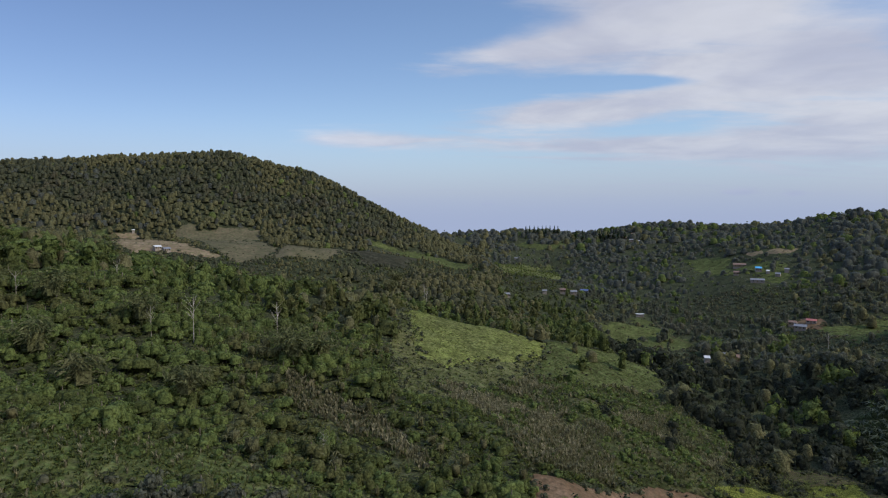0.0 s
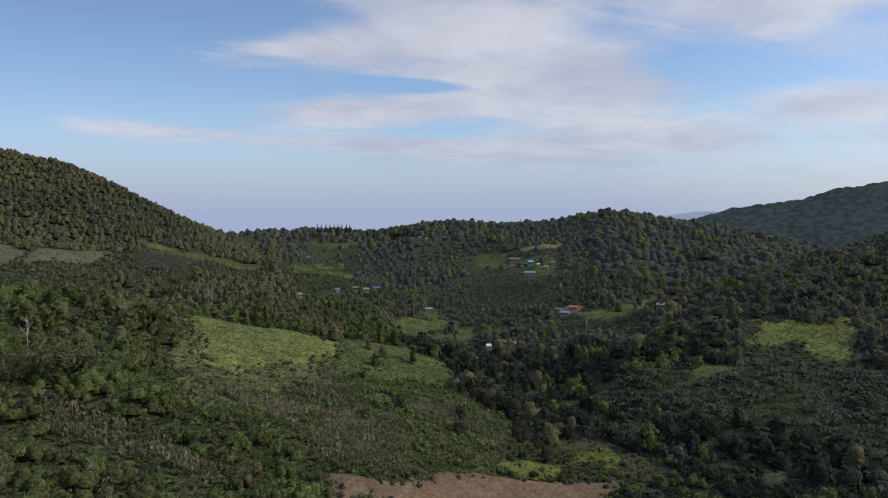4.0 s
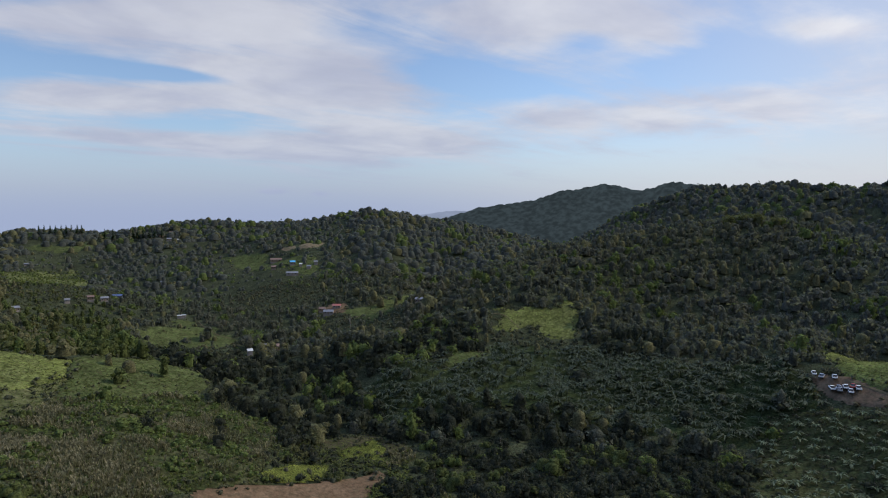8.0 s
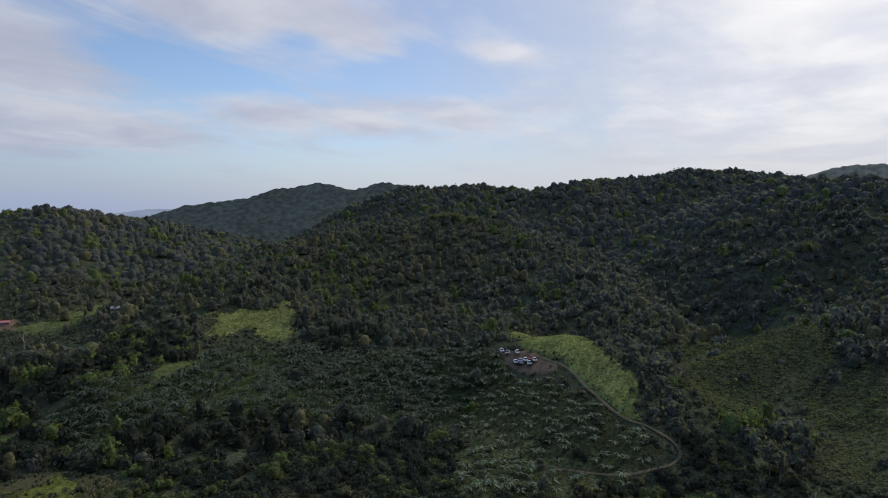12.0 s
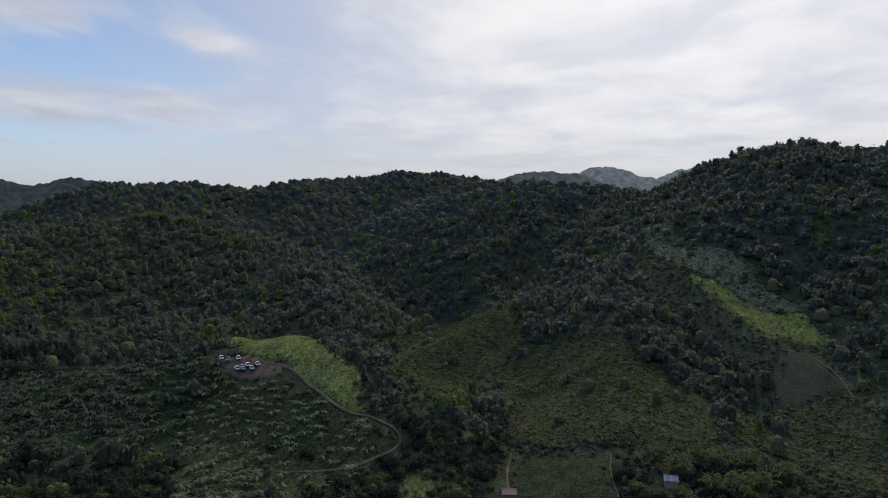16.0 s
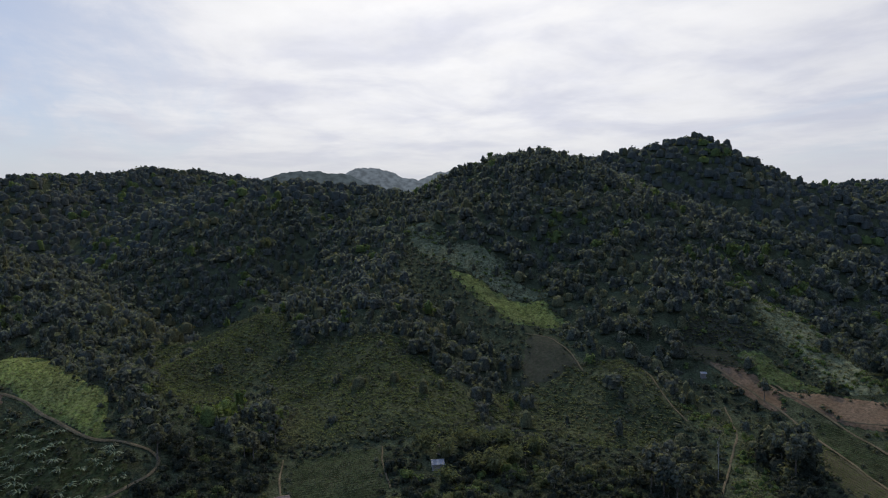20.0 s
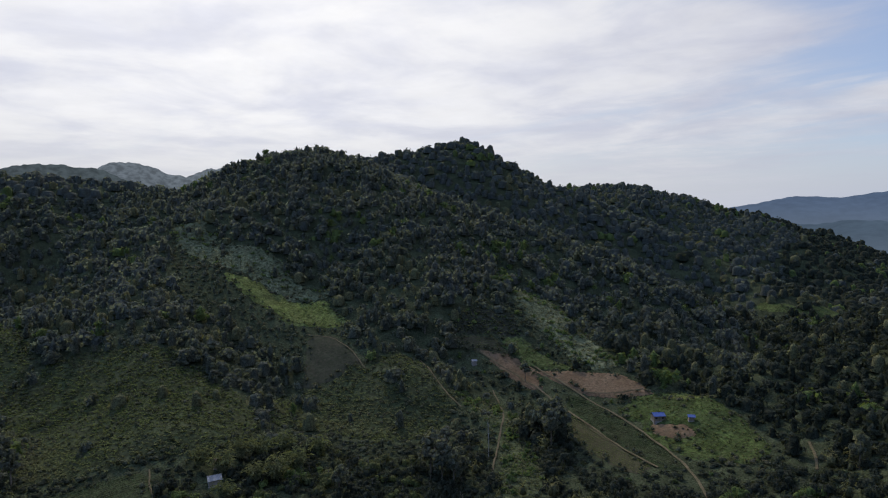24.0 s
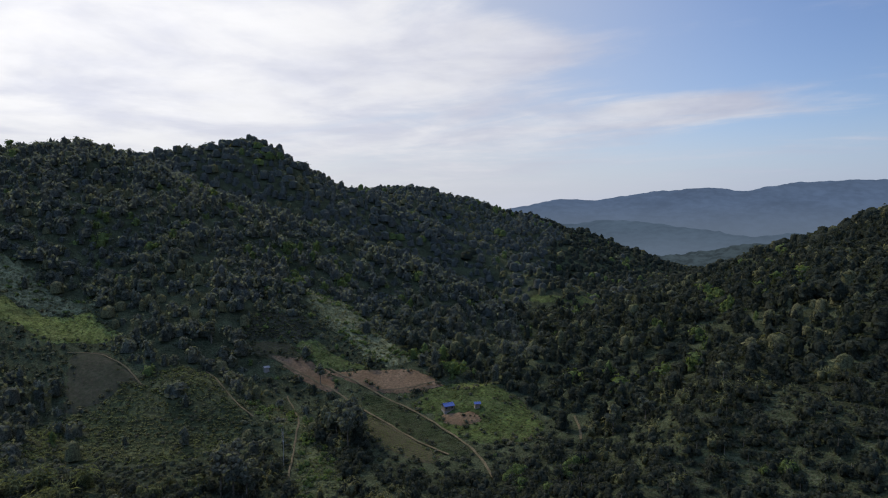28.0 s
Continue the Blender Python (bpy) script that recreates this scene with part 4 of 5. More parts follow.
def house(x, y, turn, wide, deep, tall, roof):
    """A one-storey house or shed: a plinth, four walls, a gabled sheet roof on a ridge board, a door and shuttered windows."""
    CLEAR.append((x, y, 6.5))
    wide, deep = wide * 0.75, deep * 0.8
    ground_z = max(level(x, y), level(x, y, deep / 2) + 0.3)
    small = wide < 4.2
    base = tagged(new("shed" if small else "house"), f"{'small shed' if small else 'low farmhouse'} with a {ROOF_WORDS[roof]}", "shed" if small else "house", "farm buildings")
    base.matrix_world = pose(x, y, ground_z, 0, 0, turn)
    w, d, t = wide / 2, deep / 2, 0.15
    walls = M_WEAVE if roof in ("rust", "blue") else M_PLASTER
    mesh_part("plinth", [(*block(-w - 0.15, -d - 0.15, -2.0, w + 0.15, d + 0.15, 0.15), 0)], M_PLASTER, base, "grey concrete plinth")
    for name, box in (("wall", (-w, -d, 0.15, w, -d + t, tall)), ("wall", (-w, d - t, 0.15, w, d, tall)), ("wall", (-w, -d + t, 0.15, -w + t, d - t, tall)), ("wall", (w - t, -d + t, 0.15, w, d - t, tall))):
        mesh_part(name, [(*block(*box), 0)], walls, base)
    rise = deep * 0.26
    top = mesh_part("roof", [(*prism([(-d - 0.5, tall - 0.12), (0, tall + rise), (d + 0.5, tall - 0.12), (d + 0.5, tall - 0.05), (0, tall + rise + 0.08), (-d - 0.5, tall - 0.05)], -w - 0.4, w + 0.4), 0)], M_ROOF[roof], base, ROOF_WORDS[roof])
    mesh_part("ridge_cap", [(*prism([(-0.25, tall + rise - 0.05), (0.25, tall + rise - 0.05), (0.1, tall + rise + 0.14), (-0.1, tall + rise + 0.14)], -w - 0.42, w + 0.42), 0)], M_ROOF[roof], top)
    for side in (-1, 1):
        mesh_part("gable", [(*prism([(-d, tall), (d, tall), (0.05, tall + rise - 0.15), (-0.05, tall + rise - 0.15)], side * w - 0.06 * (side > 0), side * w + 0.06 * (side < 0)), 0)], walls, base)
    if not small:
        mesh_part("door", [(*block(-0.45, -d - 0.05, 0.15, 0.45, -d + 0.02, 2.1), 0)], M_TIMBER, base, "weathered timber door")
        for f in (-0.62, 0.62):
            frame_ob = mesh_part("window", [(*block(f * w - 0.55, -d - 0.06, 1.0, f * w + 0.55, -d + 0.02, 1.95), 0)], M_TIMBER, base)
            mesh_part("pane", [(*block(f * w - 0.45, -d - 0.08, 1.08, f * w + 0.45, -d - 0.055, 1.87), 0)], M_DARK_GLASS, frame_ob, "dark window pane")
        for a in (-w - 0.2, w + 0.2):
            mesh_part("post", [(*block(a - 0.06, -d - 0.42, -1.0, a + 0.06, -d - 0.3, tall - 0.05), 0)], M_TIMBER, base)


def car(x, y, turn, paint):
    """A parked pickup: shaped body, glazed cabin, load bed rim, bumpers, lamps and four wheels."""
    CLEAR.append((x, y, 4.0))
    base = tagged(new("pickup_truck"), f"{paint} pickup truck parked on the bare soil yard", "pickup truck", "parked trucks")
    base.matrix_world = pose(x, y, level(x, y) + 0.27, 0, 0, turn)
    side = [(-2.5, 0.45), (-2.5, 0.95), (-2.4, 1.05), (-0.8, 1.05), (0.9, 1.05), (2.35, 0.98), (2.55, 0.85), (2.55, 0.45)]
    body = mesh_part("body", [(*prism(side, -0.88, 0.88), 0)], M_PAINT[paint], base)
    cabin = mesh_part("cabin", [(*prism([(-0.85, 1.05), (-0.6, 1.62), (0.35, 1.62), (1.0, 1.05)], -0.74, 0.74), 0)], M_DARK_GLASS, base, "dark glazed cabin")
    mesh_part("cabin_roof", [(*prism([(-0.62, 1.62), (-0.55, 1.7), (0.25, 1.7), (0.38, 1.62)], -0.72, 0.72), 0)], M_PAINT[paint], cabin)
    mesh_part("load_bed", [(*block(-0.7, -2.35, 1.052, 0.7, -0.95, 1.075), 0)], M_TYRE, base, "dark open load bed")
    for y0, name in ((-2.58, "rear_bumper"), (2.5, "front_bumper")):
        mesh_part(name, [(*block(-0.85, y0, 0.42, 0.85, y0 + 0.12, 0.62), 0)], M_TYRE, base)
    for s in (-0.68, 0.68):
        mesh_part("headlight", [(*block(s - 0.15, 2.5, 0.72, s + 0.15, 2.58, 0.86), 0)], M_STEEL, base)
        for y1 in (-1.55, 1.6):
            tyre = mesh_part("wheel", [(*wheel_bits(s * 1.18, y1, 0.38, 0.24), 0)], M_TYRE, base, "black rubber tyre")
            mesh_part("rim", [(*wheel_bits(s * 1.18, y1, 0.38 * 0.58, 0.26), 0)], M_STEEL, tyre)
    return body


# ---- single trees as things ----
def limbs(rng, count, top, reach, r0):
    bits = []
    for k in range(count):
        a, f = rng.uniform(0, 2 * math.pi), rng.uniform(0.4, 0.85)
        p0 = (0, 0, top * f)
        p1 = (math.cos(a) * reach, math.sin(a) * reach, top * min(1.0, f + rng.uniform(0.12, 0.3)))
        bits.append((*tube(p0, p1, r0, r0 * 0.35, 4), 0))
    return bits


def tree_kind(name, label, category, group, crown_bits, leaf, trunk_top, trunk_r, count, reach, bark, crown_name="crown"):
    """A tree one unit high: a tapered trunk, limbs and a crown."""
    def build(m):
        base = tagged(new(name), label, category, group)
        base.matrix_basis = m
        if trunk_top:
            mesh_part("trunk", [(*tube((0, 0, -0.05), (0, 0, trunk_top * 0.55), trunk_r, trunk_r * 0.7, 6), 0), (*tube((0, 0, trunk_top * 0.55), (0, 0, trunk_top), trunk_r * 0.7, trunk_r * 0.3, 6), 0)], bark, base)
        for b in limbs(rng, count, trunk_top, reach, trunk_r * 0.5):
            mesh_part("limb", [b], bark, base)
        if crown_bits:
            mesh_part(crown_name, crown_bits, [leaf, bark], base)
        return base
    return build


STOCK = {}


def place_tree(kind, builds, x, y, tall, wide=1.0):
    """One more tree of a kind: the first of each build is made, the rest are copies."""
    z = float(height(np.array([float(x)]), np.array([float(y)]))[0]) - 0.15
    k = len(STOCK.setdefault(kind, [])) % len(builds)
    m = Matrix.LocRotScale((x, y, z), Euler((0, 0, rng.uniform(0, 6.28))), (tall * wide, tall * wide, tall))
    first = STOCK[kind][k] if len(STOCK[kind]) >= len(builds) else None
    if first is None:
        STOCK[kind].append(builds[k](m))
    else:
        ob = copy_thing(first, Matrix())
        ob.matrix_basis = m
        STOCK[kind].append(ob)


BROAD = [tree_kind("broadleaf_tree", "green broadleaf tree with a rounded dense crown", "tree", "hillside trees", crown(rng, 6, 110, 0.07, 0.44, 0.26), M_LEAF, 0.62, 0.026, 4, 0.2, M_BARK) for k in range(5)]
TALL = [tree_kind("tall_tree", "tall dark green tree standing over the slope", "tree", "tall trees", crown(rng, 9, 170, 0.055, 0.27, 0.2), M_LEAF, 0.72, 0.02, 5, 0.14, M_BARK) for k in range(4)]
CLUMP = [tree_kind("bamboo_clump", "yellow-green arching bamboo clump", "bamboo", "bamboo clumps", plumes(rng, 75, 0.06), M_BAMBOO, 0.5, 0.012, 3, 0.12, M_BAMBOO, "foliage") for k in range(3)]
BARE = [tree_kind("bare_tree", "bare pale tree with few dead limbs", "tree", "bare trees", None, None, 0.95, 0.009, 12, 0.15, M_PALE_BARK) for k in range(3)]
PINES = [tree_kind("pine_tree", "dark slender conical pine on the ridge", "tree", "ridge pines", cone_tree(rng, 60)[:-1], M_PINE, 0.92, 0.018, 0, 0, M_BARK) for k in range(2)]
PLANT = [tree_kind("banana_plant", "banana plant with broad pale green leaves", "banana plant", "banana plants", [(*BANANA[k][:2], 0)], M_BANANA, 0, 0, 0, 0, M_BARK, "leaves") for k in range(4)]
POLE = [tree_kind("pole_tree", "slim bare trunk with a small leafy top", "tree", "tall trees", [(v * (0.5, 0.5, 0.35) + (0, 0, 0.68), q, s) for v, q, s in crown(rng, 4, 60, 0.07, 0.4, 0.1)], M_LEAF, 0.9, 0.007, 3, 0.05, M_PALE_BARK)]


def bare_tree(x, y, tall):
    place_tree("bare", BARE, x, y, min(tall, 15.0))


def bamboo(x, y, tall):
    place_tree("bamboo", CLUMP, x, y, min(tall, 12.0), 1.25)


def pine(x, y, tall):
    place_tree("pine", PINES, x, y, min(tall, 17.0))


def tall_tree(x, y, tall):
    place_tree("tall", TALL, x, y, min(tall, 18.0))


def pole_tree(x, y, tall):
    place_tree("pole", POLE, x, y, min(tall, 20.0))


house(207, -79, -103, 5.2, 4.5, 2.4, "zinc")
house(218, -85, -121, 4.2, 4.0, 2.2, "rust")
house(204, -24, -92, 5.5, 4.5, 2.5, "rust")
house(139, -245, -125, 6.1, 4.5, 2.4, "blue")
house(126, -249, -143, 3.0, 2.5, 2.0, "blue")
house(237, -230, -114, 3.0, 2.5, 2.0, "zinc")
house(120, 580, -2, 7.5, 5.0, 2.8, "zinc")
house(135, 602, -23, 10.0, 6.0, 3.0, "navy")
house(109, 575, -11, 6.3, 5.0, 2.6, "rust")
house(54, 537, 9, 5.8, 5.0, 2.6, "zinc")
house(91, 567, -4, 4.6, 4.0, 2.4, "zinc")
house(197, 686, -16, 5.1, 4.0, 2.4, "zinc")
house(165, 391, -13, 3.8, 5.0, 3.2, "white")
house(178, 395, -29, 8.6, 6.0, 2.8, "zinc")
house(186, 390, -14, 7.0, 6.0, 2.8, "rust")
house(315, 669, -25, 16.0, 7.0, 2.8, "rust")
house(309, 617, -17, 6.8, 6.0, 3.0, "azure")
house(314, 608, -22, 3.7, 4.0, 2.8, "white")
house(318, 597, -38, 5.5, 5.0, 2.6, "zinc")
house(295, 590, -23, 15.4, 6.0, 2.4, "zinc")
house(287, 616, -25, 6.1, 5.0, 2.4, "rust")
house(330, 604, -29, 5.0, 5.0, 2.6, "zinc")
house(272, 914, -17, 7.7, 5.0, 3.0, "zinc")
house(279, 906, -2, 7.7, 5.0, 3.0, "white")
house(266, 925, -16, 6.9, 5.0, 2.8, "rust")
house(281, 935, -17, 6.1, 5.0, 3.0, "rust")
house(261, 457, -38, 10.4, 6.0, 2.4, "zinc")
house(262, 469, -37, 6.8, 5.0, 2.4, "rust")
house(273, 464, -38, 8.7, 5.0, 2.4, "red")
house(271, 348, -48, 6.3, 5.0, 2.6, "zinc")
house(395, 468, -35, 9.9, 5.0, 2.6, "zinc")
house(364, 462, -38, 5.3, 4.0, 2.6, "rust")
house(-225, 493, 50, 6.8, 5.0, 2.4, "white")
house(-217, 491, 49, 6.8, 5.0, 2.4, "zinc")
house(-306, 620, 26, 3.1, 3.0, 2.4, "white")
house(100, 869, -7, 7.1, 4.0, 2.4, "zinc")
house(168, 543, -17, 3.0, 1.6, 2.2, "white")
house(169, 543, -17, 3.0, 1.6, 2.2, "white")
house(171, 544, -17, 3.0, 1.6, 2.2, "white")
house(173, 545, -18, 3.0, 1.6, 2.2, "white")
bare_tree(-73, 182, 17.3)
bare_tree(-58, 217, 16.2)
bare_tree(-111, 213, 8.6)
bare_tree(-123, 180, 9.8)
bare_tree(-12, 436, 16.5)
bare_tree(-82, 253, 10.7)
bare_tree(-47, 283, 9.3)
bare_tree(-28, 144, 7.9)
bare_tree(-84, 179, 9.8)
bare_tree(-14, 442, 15.9)
bare_tree(238, 386, 16.3)
bamboo(-38, 193, 14.1)
bamboo(-44, 184, 11.9)
bamboo(-115, 183, 13.6)
bamboo(-88, 182, 12.7)
bamboo(-65, 157, 11.4)
bamboo(-101, 154, 14.1)
bamboo(-40, 466, 21.0)
bamboo(-36, 480, 21.7)
bamboo(218, -93, 9.6)
bamboo(215, -100, 10.7)
bamboo(218, -111, 9.9)
bamboo(198, -97, 10.9)
bamboo(201, -107, 10.3)
bamboo(201, -91, 8.9)
bamboo(194, -77, 8.4)
bamboo(208, -119, 9.7)
bamboo(-48, 192, 15.1)
bamboo(-87, 149, 12.4)
bamboo(-37, 482, 17.4)
bamboo(219, -79, 9.4)
bamboo(212, -84, 10.3)
bamboo(542, 257, 11.9)
bamboo(549, 249, 13.0)
bamboo(554, 238, 11.9)
bamboo(554, 223, 10.7)
bamboo(563, -57, 12.2)
bamboo(556, 242, 10.9)
pine(130, 1000, 14.5)
pine(136, 999, 14.5)
pine(143, 998, 14.5)
pine(149, 998, 14.5)
pine(156, 999, 14.5)
pine(162, 999, 14.6)
pine(168, 998, 14.6)
pine(175, 997, 14.6)
pine(180, 995, 14.5)
pine(202, 963, 19.5)
pine(211, 957, 19.4)
pine(232, 938, 19.1)
pine(237, 935, 19.1)
pine(243, 932, 19.1)
pine(250, 927, 19.0)
pine(256, 924, 19.0)
pine(265, 921, 19.0)
tall_tree(209, -239, 12.0)
tall_tree(155, -193, 24.5)
tall_tree(155, -200, 22.8)
tall_tree(165, -198, 20.9)
tall_tree(164, -208, 22.7)
tall_tree(160, -140, 19.2)
tall_tree(166, -140, 17.6)
tall_tree(155, -141, 15.1)
tall_tree(267, -221, 14.0)
tall_tree(210, 58, 8.8)
tall_tree(175, -108, 12.9)
tall_tree(158, -147, 13.6)
tall_tree(170, -145, 18.1)
tall_tree(172, -152, 16.5)
tall_tree(234, 14, 14.7)
tall_tree(238, -18, 12.9)
tall_tree(241, -15, 13.0)
tall_tree(197, 53, 9.2)
tall_tree(248, -27, 15.7)
tall_tree(260, -26, 14.1)
tall_tree(235, 4, 9.5)
tall_tree(243, 11, 8.7)
tall_tree(272, -130, 10.8)
tall_tree(61, -234, 13.0)
tall_tree(49, -233, 11.8)
pole_tree(165, -168, 21.2)
car(292.1, 100.8, -66, "white")
car(290.2, 97.1, -80, "silver")
car(290.2, 92.3, -69, "white")
car(282.8, 90.7, -60, "white")
car(283.5, 88.5, -78, "silver")
car(284.2, 86.3, -65, "white")
car(284.9, 83.9, -80, "red")
car(284.0, 81.8, -64, "white")
car(282.2, 87.6, -73, "silver")
car(281.8, 83.7, -68, "white")


def clear_of_things(x, y):
    ok = np.ones(np.shape(x), bool)
    for cx, cy, r in CLEAR:
        ok &= np.hypot(x - cx, y - cy) > r
    return ok



KINDS = ["woods"] + [kind for kind, outline in ZONES]


def is_kind(x, y, *names):
    table = np.array([k in names for k in KINDS])
    return table[kind_at(x, y)]


OPEN = np.array([k not in ("woods", "banana", "banana_dark") for k in KINDS])


def verge(x, y):
    """Land on the valley's side of a field, where only low growth stands."""
    r, low = np.hypot(x, y), np.zeros(np.shape(x), bool)
    for d, near in ((0.025, 0), (0.05, 130), (0.08, 170), (0.09, 280), (0.13, 300), (0.18, 380), (0.24, 560)):
        low |= OPEN[kind_at(x * (1 + d), y * (1 + d))] & (r > near)
    return low & (kind_at(x, y) == 0)


def sizes(count, low, high):
    """Mostly small, few tall."""
    return low + (high - low) * rng.beta(1.6, 3.2, count)


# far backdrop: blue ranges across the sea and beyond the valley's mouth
# they glow: the blue of the haze is painted into their emitted colour
def range_backdrop(name, colour, line, foot, label, canopy_size=0.0, painted_mist=None):
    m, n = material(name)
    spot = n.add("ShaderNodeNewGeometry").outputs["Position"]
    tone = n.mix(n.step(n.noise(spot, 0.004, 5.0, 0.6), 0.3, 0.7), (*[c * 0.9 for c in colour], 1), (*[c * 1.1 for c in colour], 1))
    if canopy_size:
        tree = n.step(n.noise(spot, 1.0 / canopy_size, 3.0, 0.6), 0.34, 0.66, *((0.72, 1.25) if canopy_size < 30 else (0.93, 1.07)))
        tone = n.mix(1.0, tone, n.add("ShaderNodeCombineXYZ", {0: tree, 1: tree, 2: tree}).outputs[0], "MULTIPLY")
    # low haze is a paler colour faded in towards the foot
    if painted_mist:
        low, high = painted_mist
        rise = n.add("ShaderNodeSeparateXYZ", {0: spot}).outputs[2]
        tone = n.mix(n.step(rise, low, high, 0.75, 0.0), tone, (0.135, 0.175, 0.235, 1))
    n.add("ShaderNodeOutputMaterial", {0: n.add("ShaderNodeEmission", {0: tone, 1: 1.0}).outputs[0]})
    p = np.array(line, float)
    d = np.concatenate([[0], np.cumsum(np.hypot(*np.diff(p[:, :2], axis=0).T))])
    s = np.linspace(0, d[-1], 240)
    crest = np.stack([np.interp(s, d, p[:, k]) for k in range(3)], 1)
    crest[:, 2] += 5 * lattice(s / 110, s * 0, 41) + 2.0 * lattice(s / 30, s * 0, 42)
    if canopy_size:
        crest[:, 2] += 2.2 * np.abs(lattice(s / canopy_size, s * 0, 44)) + 1.6 * lattice(s / canopy_size * 2.3, s * 0, 45)
    bands = []
    for f in np.linspace(0, 1, 9):
        b = crest.copy()
        b[:, :2] *= 1 - 0.2 * f
        b[:, 2] = crest[:, 2] * (1 - f) + foot * f + 30 * f * (1 - f) * lattice(s / 220, s * 0 + f * 2, 43)
        bands.append(b)
    i = np.arange(239)
    quads = np.concatenate([np.stack([i + k * 240, i + 1 + k * 240, i + 1 + (k + 1) * 240, i + (k + 1) * 240], 1) for k in range(8)])
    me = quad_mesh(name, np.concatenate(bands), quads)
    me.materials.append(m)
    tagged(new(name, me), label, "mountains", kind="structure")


range_backdrop("backdrop_far", (0.085, 0.125, 0.205), [(1478, -3172, 116), (1393, -3265, 135), (1228, -3384, 180), (1022, -3452, 172), (754, -3622, 217), (467, -3670, 238), (275, -3690, 220), (69, -3799, 264), (-350, -3884, 269), (-1334, -3665, 300)], -60, "distant mountain range with blue haze painted into its glow", 45.0, (-20, 190))
range_backdrop("backdrop_foothills", (0.074, 0.108, 0.155), [(1076, -2754, 60), (876, -2554, 57), (632, -2522, 75), (351, -2475, 42), (150, -2295, 20), (-44, -2500, 40), (-229, -2489, 58), (-787, -2161, 120)], -60, "foothills below the mountain range in painted blue haze", 35.0, (-70, 60))
range_backdrop("backdrop_valley_end", (0.050, 0.070, 0.084), [(535, -1229, -11), (428, -1270, 12), (324, -1300, 22), (263, -1314, 16), (175, -1328, 25), (84, -1337, 39), (-15, -1340, 53), (-420, -1290, 60)], -60, "green hills at the end of the valley in painted haze", 16.0)
range_backdrop("backdrop_coast", (0.27, 0.32, 0.45), [(2100, 3900, 20), (2700, 3400, 95), (2850, 3250, 120), (3000, 3100, 100), (3200, 2900, 130), (3400, 2600, 60)], -60, "hills far along the coast, faint in painted blue haze")

# forest ridges, with the haze before them put into the emitted colour
range_backdrop("backdrop_forest_ridge", (0.036, 0.050, 0.058), [(904, 1197, 46), (970, 1144, 89), (1034, 1087, 118), (1114, 1004, 132), (1157, 955, 152), (1229, 860, 164), (1263, 810, 154), (1301, 747, 171), (1333, 688, 160), (1373, 603, 140), (1412, 506, 106)], -20, "blue-green forested ridge behind the hills in painted haze", 14.0)
range_backdrop("backdrop_forest_crest", (0.070, 0.090, 0.103), [(1443, -100, 150), (1443, -140, 172), (1437, -191, 191), (1430, -241, 196), (1421, -291, 193), (1413, -327, 189), (1397, -387, 157)], -20, "forested crest behind the hills in painted blue-grey haze", 14.0)
range_backdrop("backdrop_forest_knoll", (0.125, 0.150, 0.178), [(1665, -341, 183), (1653, -398, 216), (1642, -439, 221), (1631, -480, 215), (1618, -521, 198), (1605, -560, 191), (1587, -610, 212), (1557, -683, 216), (1530, -741, 203)], -20, "forested knolls far behind the hills, paled by painted haze", 14.0)

